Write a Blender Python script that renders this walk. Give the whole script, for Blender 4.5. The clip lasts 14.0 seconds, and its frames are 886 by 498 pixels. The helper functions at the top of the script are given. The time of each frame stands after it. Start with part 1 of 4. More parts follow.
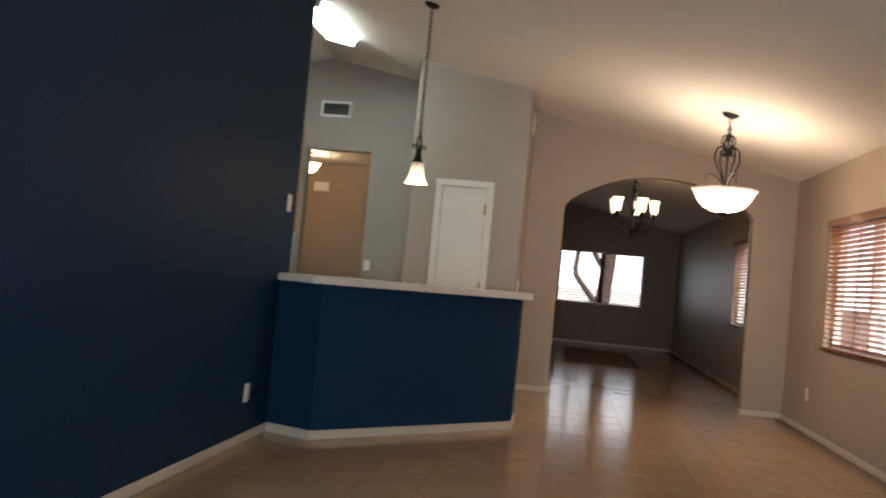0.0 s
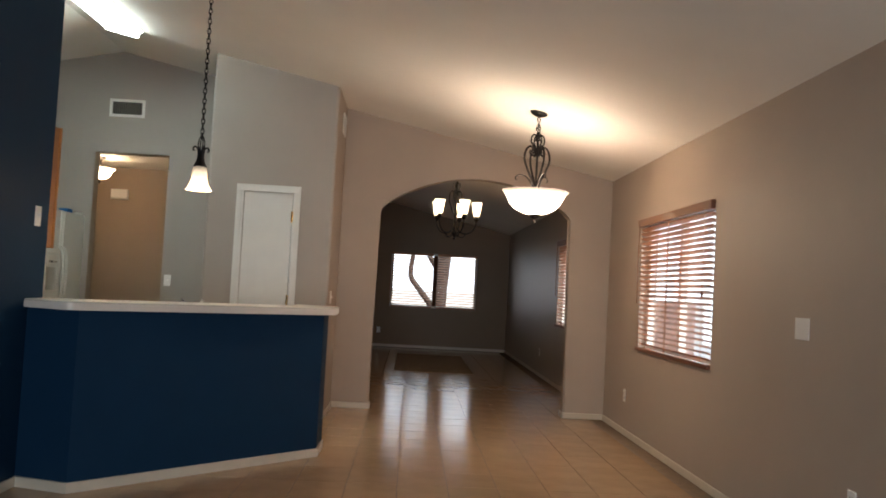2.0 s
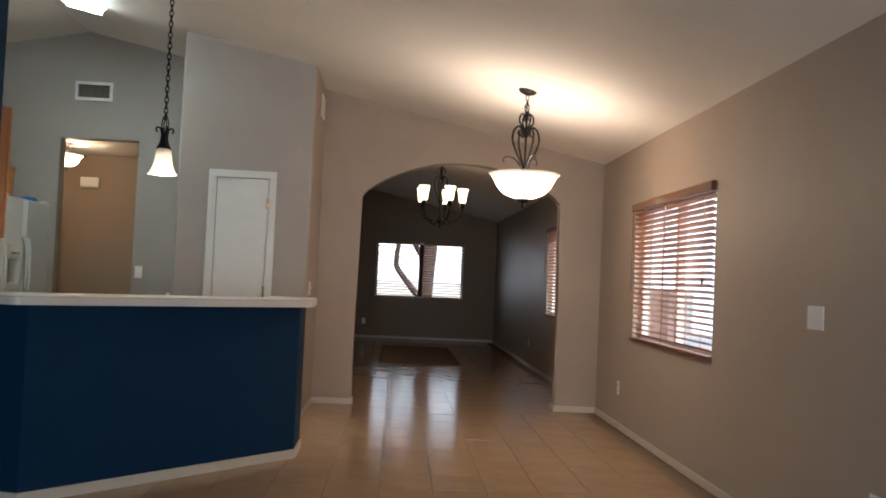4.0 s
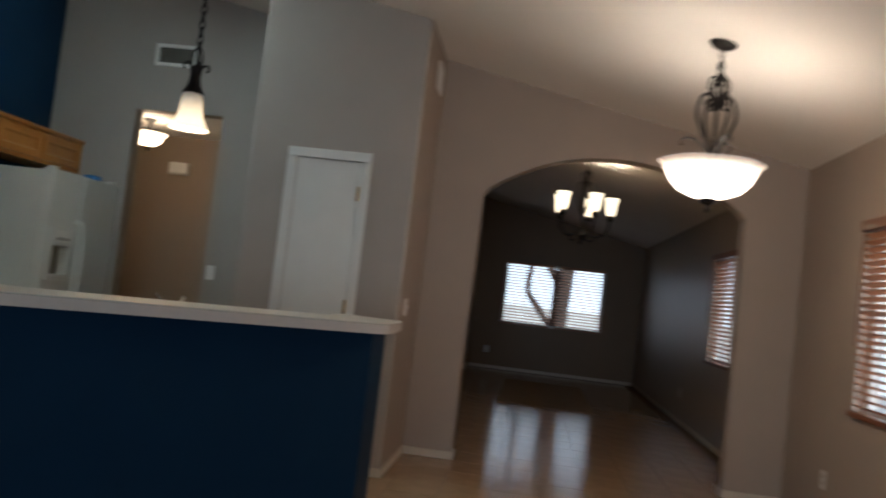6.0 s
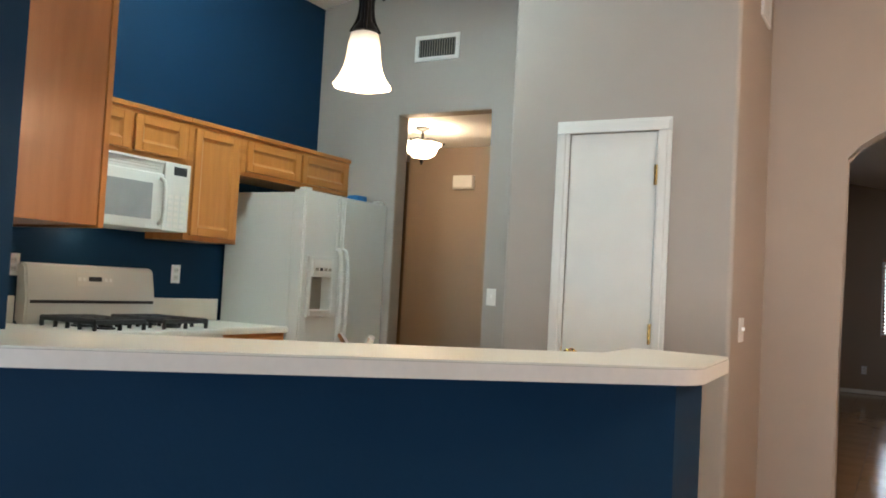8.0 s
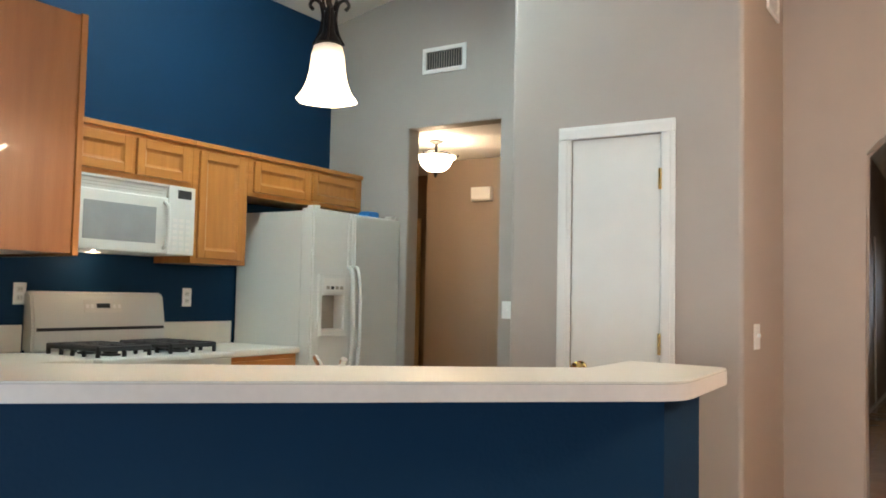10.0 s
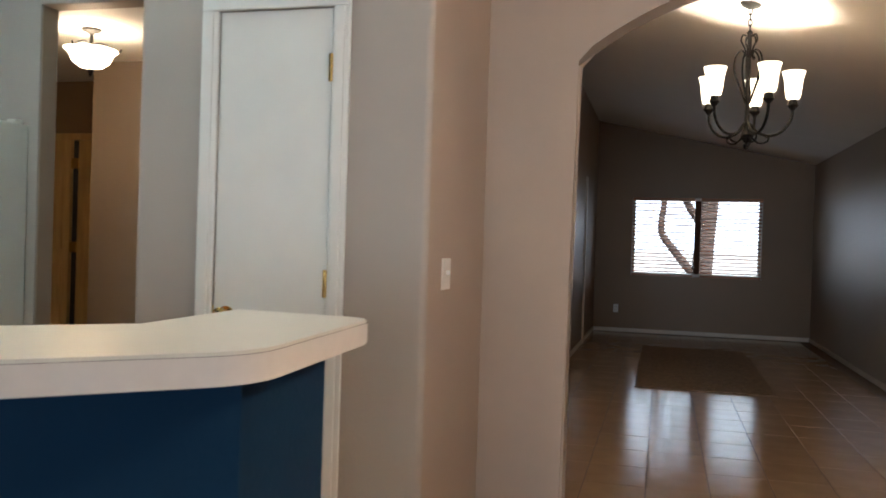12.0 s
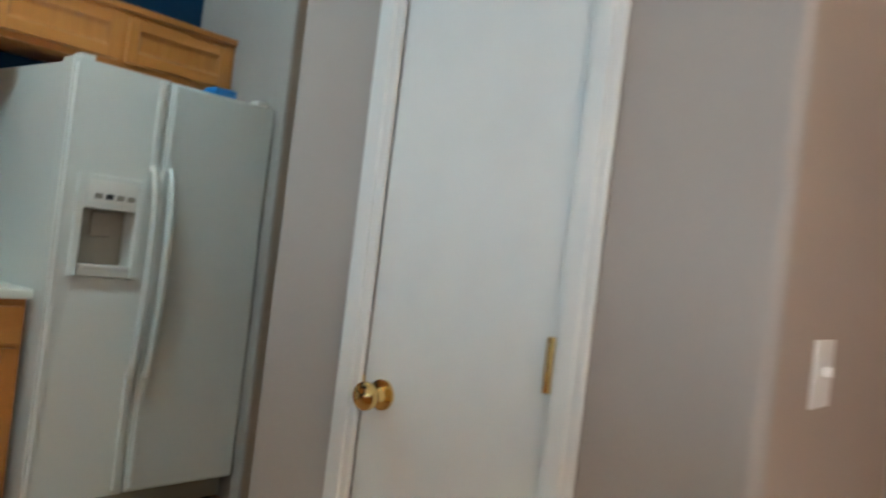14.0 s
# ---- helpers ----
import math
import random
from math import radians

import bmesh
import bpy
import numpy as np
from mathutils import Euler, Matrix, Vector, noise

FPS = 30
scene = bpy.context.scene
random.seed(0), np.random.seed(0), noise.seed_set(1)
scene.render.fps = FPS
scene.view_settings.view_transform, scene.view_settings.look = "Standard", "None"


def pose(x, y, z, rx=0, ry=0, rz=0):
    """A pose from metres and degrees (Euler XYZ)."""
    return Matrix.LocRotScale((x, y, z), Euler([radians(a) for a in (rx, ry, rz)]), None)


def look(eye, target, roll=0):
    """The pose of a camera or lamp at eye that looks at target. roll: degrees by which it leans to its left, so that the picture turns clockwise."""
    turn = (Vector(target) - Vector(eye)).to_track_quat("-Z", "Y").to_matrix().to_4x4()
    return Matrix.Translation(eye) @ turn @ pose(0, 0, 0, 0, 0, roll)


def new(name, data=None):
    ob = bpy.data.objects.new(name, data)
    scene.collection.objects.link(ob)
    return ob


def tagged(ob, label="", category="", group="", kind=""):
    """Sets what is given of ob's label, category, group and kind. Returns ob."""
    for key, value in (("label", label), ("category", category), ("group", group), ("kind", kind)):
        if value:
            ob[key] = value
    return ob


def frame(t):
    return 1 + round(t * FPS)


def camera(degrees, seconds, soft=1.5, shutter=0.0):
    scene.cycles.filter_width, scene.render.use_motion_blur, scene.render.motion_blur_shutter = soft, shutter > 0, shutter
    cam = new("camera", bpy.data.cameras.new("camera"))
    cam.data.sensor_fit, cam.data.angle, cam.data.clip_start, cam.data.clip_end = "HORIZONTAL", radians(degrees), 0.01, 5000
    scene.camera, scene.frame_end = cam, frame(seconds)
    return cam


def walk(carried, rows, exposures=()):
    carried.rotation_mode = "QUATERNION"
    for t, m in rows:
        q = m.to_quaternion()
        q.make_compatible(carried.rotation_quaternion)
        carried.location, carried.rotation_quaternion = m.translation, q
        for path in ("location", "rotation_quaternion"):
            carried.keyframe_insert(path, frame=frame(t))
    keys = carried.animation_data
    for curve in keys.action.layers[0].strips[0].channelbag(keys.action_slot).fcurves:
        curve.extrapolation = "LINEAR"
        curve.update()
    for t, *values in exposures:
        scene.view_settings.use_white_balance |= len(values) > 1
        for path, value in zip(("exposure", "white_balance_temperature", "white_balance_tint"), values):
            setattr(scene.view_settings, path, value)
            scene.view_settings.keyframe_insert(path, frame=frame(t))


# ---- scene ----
cam = camera(56.3, 14.0, soft=1.8, shutter=0.5)
PATH = [
    (0, (2.574, -0.257, 1.137), (2.283, 1.72, 1.202), 5.3),
    (0.5, (2.61, 0.009, 1.223), (2.482, 2.003, 1.308), 5.1),
    (1, (2.684, 0.097, 1.237), (2.705, 2.095, 1.328), 3.5),
    (1.5, (2.808, 0.227, 1.238), (2.85, 2.225, 1.316), 3.3),
    (2, (2.873, 0.273, 1.239), (2.947, 2.27, 1.336), 3.1),
    (2.5, (2.901, 0.283, 1.244), (2.991, 2.279, 1.336), 2.8),
    (3, (2.905, 0.286, 1.242), (3.009, 2.282, 1.322), 2.5),
    (5.5, (2.963, 1.931, 1.23), (3.068, 3.927, 1.302), 2.7),
    (6, (2.987, 2.42, 1.228), (2.761, 4.404, 1.335), 6.7),
    (6.5, (2.934, 2.887, 1.238), (2.454, 4.828, 1.291), 3.8),
    (7, (2.913, 3.266, 1.227), (2.236, 5.147, 1.303), 4.1),
    (7.5, (2.872, 3.613, 1.238), (1.964, 5.393, 1.326), 4.7),
    (8, (2.838, 3.896, 1.244), (1.851, 5.634, 1.33), 3.1),
    (10.5, (2.974, 4.166, 1.264), (1.898, 5.848, 1.378), 1.2),
    (11, (2.944, 4.369, 1.222), (2.052, 6.159, 1.261), 2.2),
    (11.5, (2.881, 4.714, 1.22), (2.231, 6.605, 1.191), 1.1),
    (12, (2.906, 5.088, 1.223), (2.393, 7.021, 1.206), 1.8),
    (12.5, (2.87, 5.436, 1.24), (2.248, 7.337, 1.243), 3.0),
    (13, (2.737, 5.836, 1.27), (2.126, 7.74, 1.25), 3.5),
    (13.5, (2.667, 6.209, 1.269), (1.716, 7.968, 1.309), 4.2),
    (14, (2.504, 6.539, 1.227), (1.245, 8.093, 1.244), 6.8),
]
walk(cam, [(t, look(eye, target, roll)) for t, eye, target, roll in PATH],
     exposures=[(0, 0.34, 6200, 9), (1.5, 0.36, 6100, 9), (3, 0.46, 5980, 8), (5.5, -0.32, 5450, 7), (6, -0.48, 5450, 6), (6.5, 0.36, 5350, 5), (7.5, 1.1, 5500, 5), (8, 1.12, 5550, 5),
                (10.5, 1.25, 5650, 6), (11, 0.88, 5700, 6), (11.5, 0.92, 5650, 6), (12, 0.82, 5450, 5), (12.5, 0.83, 5300, 4), (13, 0.78, 5250, 4), (13.5, 0.82, 5150, 2), (14, 0.86, 5100, 2)])

# ---- world and exposure ----
world = bpy.data.worlds.new("daylight")
scene.world = world
world.use_nodes = True
wn = world.node_tree.nodes
sky = wn.new("ShaderNodeTexSky")
sky.sky_type = "NISHITA"
sky.sun_disc = False
sky.sun_elevation = radians(48)
sky.sun_rotation = radians(200)
wn["Background"].inputs["Strength"].default_value = 0.09
world.node_tree.links.new(sky.outputs["Color"], wn["Background"].inputs["Color"])

sun = new("sun", bpy.data.lights.new("sun", "SUN"))
sun.data.energy, sun.data.angle, sun.data.color = 5.0, radians(0.6), (1.0, 0.95, 0.88)
sun.matrix_world = look((20, -12, 26), (4, 10, 0))

WARM, COOL = (1.0, 0.68, 0.40), (0.86, 0.95, 1.0)


def lamp(name, where, watts, colour, radius=0.04):
    ob = new(name, bpy.data.lights.new(name, "POINT"))
    ob.data.energy, ob.data.color, ob.data.shadow_soft_size = watts, colour, radius
    ob.location = where
    return ob


# daylight that enters by the patio door behind the walk
patio = new("patio_daylight", bpy.data.lights.new("patio_daylight", "AREA"))
patio.data.shape, patio.data.size, patio.data.size_y = "RECTANGLE", 2.9, 2.0
patio.data.energy, patio.data.color = 86.0, (0.88, 0.95, 1.0)
patio.matrix_world = look((2.8, -2.66, 1.06), (2.8, 5.0, 1.06))

# ---- plan, in metres ----
XR = 4.90          # window wall of the dining room
YA, TA = 8.69, 0.16   # arch wall and its thickness
YF = 17.40         # far wall of the living room
XL2 = 1.95         # living room's other side
YP, XP0, XP1 = 7.78, 1.0, 2.135   # pantry front
YH = 8.96          # kitchen end wall
XB = -1.21         # blue kitchen wall
XN = 0.70          # blue dining wall
YN = 5.28          # its end
YBACK = -2.6
RX, RZ = -0.24, 3.535
SR, SL = (RZ - 2.44) / (XR - RX), 0.20


def ceil_z(x):
    return RZ - SR * (x - RX) if x >= RX else RZ - SL * (RX - x)


# ---- materials ----
def material(name, colour, rough=0.6, metal=0.0, vary=0.08, scale=6.0, bump=0.0, bscale=120.0, stretch=(1, 1, 1), coat=0.0, spread=0.0, gloss=0.5):
    m = bpy.data.materials.new(name)
    m.use_nodes = True
    n, l = m.node_tree.nodes, m.node_tree.links
    b = n["Principled BSDF"]
    b.inputs["Metallic"].default_value = metal
    b.inputs["Coat Weight"].default_value = coat
    b.inputs["Specular IOR Level"].default_value = gloss
    co = n.new("ShaderNodeTexCoord")
    mp = n.new("ShaderNodeMapping")
    mp.inputs["Scale"].default_value = stretch
    l.new(co.outputs["Object"], mp.inputs["Vector"])
    big = n.new("ShaderNodeTexNoise")
    big.inputs["Scale"].default_value = scale
    big.inputs["Detail"].default_value = 6
    l.new(mp.outputs["Vector"], big.inputs["Vector"])
    ramp = n.new("ShaderNodeValToRGB")
    ramp.color_ramp.elements[0].position, ramp.color_ramp.elements[1].position = 0.3, 0.7
    ramp.color_ramp.elements[0].color = (*[c * (1 - vary) for c in colour], 1)
    ramp.color_ramp.elements[1].color = (*[min(1, c * (1 + vary)) for c in colour], 1)
    l.new(big.outputs["Fac"], ramp.inputs["Fac"])
    out = ramp.outputs["Color"]
    if spread:
        info = n.new("ShaderNodeObjectInfo")
        hsv = n.new("ShaderNodeHueSaturation")
        rng = n.new("ShaderNodeMapRange")
        rng.inputs["To Min"].default_value, rng.inputs["To Max"].default_value = 1 - spread, 1 + spread
        l.new(info.outputs["Random"], rng.inputs["Value"])
        l.new(rng.outputs["Result"], hsv.inputs["Value"])
        l.new(out, hsv.inputs["Color"])
        out = hsv.outputs["Color"]
    l.new(out, b.inputs["Base Color"])
    fine = n.new("ShaderNodeTexNoise")
    fine.inputs["Scale"].default_value = bscale
    fine.inputs["Detail"].default_value = 4
    l.new(mp.outputs["Vector"], fine.inputs["Vector"])
    rr = n.new("ShaderNodeMapRange")
    rr.inputs["To Min"].default_value, rr.inputs["To Max"].default_value = max(0.02, rough * 0.85), min(1, rough * 1.15)
    l.new(big.outputs["Fac"], rr.inputs["Value"])
    l.new(rr.outputs["Result"], b.inputs["Roughness"])
    if bump:
        bp = n.new("ShaderNodeBump")
        bp.inputs["Strength"].default_value = bump
        bp.inputs["Distance"].default_value = 0.003
        l.new(fine.outputs["Fac"], bp.inputs["Height"])
        l.new(bp.outputs["Normal"], b.inputs["Normal"])
    return m


def wood(name, light, dark, rough=0.35, along="z", coat=0.2, spread=0.0):
    """Oak: long grain lines with cathedral figure along one axis."""
    m = material(name, light, rough, 0, 0.1, 5.0, 0.15, 60.0, coat=coat, spread=spread)
    n, l = m.node_tree.nodes, m.node_tree.links
    mp = [k for k in n if k.bl_idname == "ShaderNodeMapping"][0]
    mp.inputs["Scale"].default_value = {"z": (5, 5, 0.5), "y": (5, 0.5, 5), "x": (0.5, 5, 5)}[along]
    ramp = [k for k in n if k.bl_idname == "ShaderNodeValToRGB"][0]
    ramp.color_ramp.elements[0].color = (*dark, 1)
    ramp.color_ramp.elements[1].color = (*light, 1)
    ramp.color_ramp.elements[0].position, ramp.color_ramp.elements[1].position = 0.25, 0.62
    return m


def glowing(name, colour, strength, base=(0.9, 0.85, 0.78), fall=None, passes=None):
    """Lit glass, and the glowing backdrop boards. fall: (z, z, strength): it dims from the first height to strength at
    the second.
    """
    m = bpy.data.materials.new(name)
    m.use_nodes = True
    n, l = m.node_tree.nodes, m.node_tree.links
    b = n["Principled BSDF"]
    b.inputs["Base Color"].default_value = (*base, 1)
    b.inputs["Roughness"].default_value = 0.35
    noi = n.new("ShaderNodeTexNoise")
    noi.inputs["Scale"].default_value = 14
    noi.inputs["Detail"].default_value = 5
    rng = n.new("ShaderNodeMapRange")
    rng.inputs["To Min"].default_value, rng.inputs["To Max"].default_value = strength * 0.75, strength * 1.2
    l.new(noi.outputs["Fac"], rng.inputs["Value"])
    out = rng.outputs["Result"]
    if fall:
        geo = n.new("ShaderNodeNewGeometry")
        sep = n.new("ShaderNodeSeparateXYZ")
        l.new(geo.outputs["Position"], sep.inputs["Vector"])
        dim = n.new("ShaderNodeMapRange")
        dim.inputs["From Min"].default_value, dim.inputs["From Max"].default_value = fall[0], fall[1]
        dim.inputs["To Min"].default_value, dim.inputs["To Max"].default_value = 1.0, fall[2] / strength
        l.new(sep.outputs["Z"], dim.inputs["Value"])
        mul = n.new("ShaderNodeMath")
        mul.operation = "MULTIPLY"
        l.new(out, mul.inputs[0])
        l.new(dim.outputs["Result"], mul.inputs[1])
        out = mul.outputs["Value"]
    l.new(out, b.inputs["Emission Strength"])
    b.inputs["Emission Color"].default_value = (*colour, 1)
    if passes:
        # thin glass that lets the bulb's light through
        clear = n.new("ShaderNodeBsdfTransparent")
        clear.inputs["Color"].default_value = (*passes, 1)
        both = n.new("ShaderNodeAddShader")
        l.new(b.outputs["BSDF"], both.inputs[0])
        l.new(clear.outputs["BSDF"], both.inputs[1])
        l.new(both.outputs["Shader"], n["Material Output"].inputs["Surface"])
        b.inputs["Base Color"].default_value = (0.15, 0.14, 0.12, 1)
    return m


M_GREY = material("grey wall paint", (0.390, 0.353, 0.316), 0.6, vary=0.035, scale=2.2, bump=0.22, bscale=85)
M_WALL = material("warm greige wall paint", (0.405, 0.332, 0.270), 0.6, vary=0.035, scale=2.2, bump=0.22, bscale=85)
M_TAN = material("tan hall paint", (0.345, 0.272, 0.205), 0.6, vary=0.035, scale=2.2, bump=0.22, bscale=85)
M_SATIN = material("greige satin paint", (0.345, 0.295, 0.245), 0.4, vary=0.04, scale=2.2, bump=0.22, bscale=85)
# darker copy of the greige paint: shade is put into the colour
M_SHADEWALL = material("wall paint darkened for shade", (0.225, 0.140, 0.070), 0.42, vary=0.04, scale=2.0, bump=0.25, bscale=85)
M_BLUE = material("navy wall paint", (0.0095, 0.0325, 0.073), 0.5, vary=0.06, scale=2.2, bump=0.25, bscale=85, gloss=0.08)
M_CEIL = material("ceiling plaster", (0.85, 0.82, 0.77), 0.8, vary=0.025, scale=1.6, bump=0.3, bscale=60)
M_TRIM = material("cream gloss trim", (0.63, 0.565, 0.465), 0.35, vary=0.04, scale=8)
M_DOOR = material("white door paint", (0.74, 0.75, 0.73), 0.4, vary=0.03, scale=5, bump=0.08, bscale=40)
M_GROUT = material("floor grout", (0.19, 0.13, 0.08), 0.8, vary=0.2, scale=20)
M_TILE = material("beige ceramic tile", (0.43, 0.292, 0.172), 0.15, vary=0.09, scale=5.0, bump=0.018, bscale=6, spread=0.035, gloss=0.33)
M_LAM = material("cream laminate", (0.67, 0.645, 0.565), 0.3, vary=0.03, scale=9, bump=0.04, bscale=60)
M_LAMEDGE = material("cream laminate edge", (0.68, 0.63, 0.575), 0.34, vary=0.03, scale=40)
M_SEAM = material("brown laminate seam", (0.10, 0.075, 0.055), 0.6, vary=0.1, scale=40)
M_OAK = wood("honey oak", (0.47, 0.194, 0.040), (0.38, 0.148, 0.028))
M_OAKH = wood("honey oak crosswise", (0.47, 0.194, 0.040), (0.38, 0.148, 0.028), along="y")
M_RAIL = wood("dark stained rail wood", (0.20, 0.075, 0.035), (0.13, 0.045, 0.02), rough=0.35, along="y")
M_OAKR = wood("reddish oak veneer", (0.40, 0.162, 0.042), (0.33, 0.122, 0.028))
M_SLAT = wood("stained slat wood", (0.50, 0.21, 0.085), (0.34, 0.13, 0.048), rough=0.4, along="y")
M_SLATX = wood("stained slat wood crosswise", (0.42, 0.17, 0.065), (0.27, 0.10, 0.035), rough=0.4, along="x")
M_POST = material("dark brown painted post", (0.13, 0.055, 0.03), 0.7, vary=0.1, scale=12, gloss=0.2)
M_APPL = material("white appliance enamel", (0.64, 0.64, 0.60), 0.32, vary=0.01, scale=1.5, bump=0.10, bscale=260)
M_APPG = material("warm white plastic", (0.70, 0.68, 0.63), 0.4, vary=0.03, scale=8)
M_BLACK = material("black cast iron", (0.018, 0.018, 0.02), 0.45, vary=0.2, scale=20)
M_SMOKE = material("grey oven glass", (0.30, 0.31, 0.31), 0.15, vary=0.05, scale=10)
M_RECESS = material("grey recess plastic", (0.29, 0.262, 0.215), 0.5, vary=0.05, scale=10)
M_IRON = material("bronze wrought iron", (0.008, 0.006, 0.005), 0.5, 0.0, vary=0.25, scale=30, gloss=0.25)
M_BRASS = material("polished brass", (0.78, 0.55, 0.20), 0.16, 1.0, vary=0.08, scale=20)
M_CHROME = material("chrome", (0.86, 0.86, 0.88), 0.2, 1.0, vary=0.03, scale=20)
M_PLATE = material("white wall plate", (0.84, 0.83, 0.80), 0.35, vary=0.02, scale=20)
M_CHIME = material("bright white plastic", (0.88, 0.88, 0.86), 0.35, vary=0.02, scale=20)
M_VOID = material("dark vent inside", (0.02, 0.022, 0.025), 0.8, vary=0.1, scale=20)
M_RUG = material("dark brown rug pile", (0.27, 0.185, 0.115), 0.95, vary=0.25, scale=30, bump=0.8, bscale=300, gloss=0.05)
M_BLUECLOTH = material("blue cloth", (0.03, 0.16, 0.45), 0.8, vary=0.15, scale=30)
M_VINYL = material("white vinyl frame", (0.68, 0.66, 0.62), 0.4, vary=0.03, scale=10)
M_BROWNDOOR = wood("brown hall door wood", (0.56, 0.36, 0.14), (0.42, 0.25, 0.085))
M_BARK = material("dark brown bark", (0.085, 0.052, 0.036), 0.9, vary=0.4, scale=18, bump=1.0, bscale=30)
M_LEAF = material("green leaves", (0.08, 0.12, 0.035), 0.6, vary=0.4, scale=5)
M_GRAVEL = material("pale gravel ground", (0.62, 0.58, 0.53), 0.95, vary=0.2, scale=3, bump=0.8, bscale=40)
M_BLOCK = material("tan block wall", (0.80, 0.75, 0.68), 0.9, vary=0.12, scale=4, bump=0.4, bscale=50)
M_PINK = material("terracotta stucco", (0.68, 0.47, 0.38), 0.9, vary=0.1, scale=4, bump=0.4, bscale=50)

M_BOWL = glowing("lit alabaster bowl glass", (1.0, 0.80, 0.62), 4.2, fall=(1.92, 2.04, 0.25), passes=(0.86, 0.80, 0.74))
M_SHADE = glowing("lit frosted shade glass", (1.0, 0.78, 0.50), 2.6, passes=(0.20, 0.17, 0.13))
M_BELL = glowing("lit frosted bell glass", (1.0, 0.68, 0.37), 2.6, fall=(1.85, 1.96, 0.13))
M_HALLBOWL = glowing("lit frosted hall glass", (1.0, 0.76, 0.50), 4.0, passes=(0.6, 0.54, 0.45))
M_TUBE = glowing("lit acrylic diffuser", (0.90, 1.0, 0.88), 18.0)
M_DISP = glowing("display glow", (0.25, 0.10, 0.05), 0.02, (0.02, 0.015, 0.015))

M_GLASS = bpy.data.materials.new("window glass")
M_GLASS.use_nodes = True
gb = M_GLASS.node_tree.nodes["Principled BSDF"]
gb.inputs["Base Color"].default_value = (1, 1, 1, 1)
gb.inputs["Transmission Weight"].default_value = 1
gb.inputs["Roughness"].default_value = 0.0
gb.inputs["IOR"].default_value = 1.05


# ---- mesh helpers ----
def box(bm, x0, x1, y0, y1, z0, z1, bevel=0.0, segs=2):
    v = bmesh.ops.create_cube(bm, size=1.0)["verts"]
    for p in v:
        p.co = Vector((x0 + (p.co.x + 0.5) * (x1 - x0), y0 + (p.co.y + 0.5) * (y1 - y0), z0 + (p.co.z + 0.5) * (z1 - z0)))
    if bevel:
        edges = list({e for p in v for e in p.link_edges})
        bmesh.ops.bevel(bm, geom=edges, offset=bevel, segments=segs, affect="EDGES", profile=0.5)
    return v


def prism(bm, outline, z0, z1):
    """A flat polygon of (x, y), counter-clockwise, drawn up from z0 to z1."""
    lo = [bm.verts.new((x, y, z0)) for x, y in outline]
    hi = [bm.verts.new((x, y, z1)) for x, y in outline]
    bm.faces.new(hi)
    bm.faces.new(lo[::-1])
    for i in range(len(lo)):
        j = (i + 1) % len(lo)
        bm.faces.new((lo[i], lo[j], hi[j], hi[i]))


def slab(bm, quad, depth, way):
    """A polygon of (x, y, z) made thick by depth along way."""
    a = [bm.verts.new(p) for p in quad]
    b = [bm.verts.new(Vector(p) + Vector(way) * depth) for p in quad]
    bm.faces.new(a)
    bm.faces.new(b[::-1])
    for i in range(len(a)):
        j = (i + 1) % len(a)
        bm.faces.new((a[j], a[i], b[i], b[j]))


def lathe(bm, profile, at=(0, 0, 0), segs=32, wave=0.0, lobes=0):
    rings = []
    for k, (r, z) in enumerate(profile):
        ring = []
        for i in range(segs):
            a = 2 * math.pi * i / segs
            q = r * (1 + (wave * math.cos(lobes * a) if lobes else 0))
            ring.append(bm.verts.new((at[0] + q * math.cos(a), at[1] + q * math.sin(a), at[2] + z)))
        rings.append(ring)
    for a, b in zip(rings, rings[1:]):
        for i in range(segs):
            j = (i + 1) % segs
            bm.faces.new((a[i], a[j], b[j], b[i]))
    return rings


def tube(bm, pts, r, segs=8, taper=None):
    pts = [Vector(p) for p in pts]
    rings = []
    side = None
    for i, p in enumerate(pts):
        d = (pts[min(i + 1, len(pts) - 1)] - pts[max(i - 1, 0)]).normalized()
        if side is None:
            side = d.orthogonal().normalized()
        side = (side - d * side.dot(d)).normalized()
        up = d.cross(side)
        rad = r if taper is None else r + (taper - r) * i / (len(pts) - 1)
        rings.append([bm.verts.new(p + (side * math.cos(2 * math.pi * k / segs) + up * math.sin(2 * math.pi * k / segs)) * rad) for k in range(segs)])
    for a, b in zip(rings, rings[1:]):
        for k in range(segs):
            j = (k + 1) % segs
            bm.faces.new((a[k], a[j], b[j], b[k]))
    bm.faces.new(rings[0][::-1])
    bm.faces.new(rings[-1])


def smooth_path(pts, n=8):
    """Catmull-Rom through the points."""
    pts = [Vector(p) for p in pts]
    q = [2 * pts[0] - pts[1], *pts, 2 * pts[-1] - pts[-2]]
    out = []
    for i in range(1, len(q) - 2):
        for k in range(n):
            t = k / n
            a, b, c, d = q[i - 1], q[i], q[i + 1], q[i + 2]
            out.append(0.5 * ((2 * b) + (c - a) * t + (2 * a - 5 * b + 4 * c - d) * t * t + (3 * b - a - 3 * c + d) * t ** 3))
    out.append(pts[-1])
    return out


def mesh(name, bm, mat, smooth=False):
    bmesh.ops.recalc_face_normals(bm, faces=bm.faces)
    me = bpy.data.meshes.new(name)
    bm.to_mesh(me)
    bm.free()
    me.materials.append(mat)
    if smooth:
        me.shade_smooth()
        me.set_sharp_from_angle(angle=radians(40))
    return me


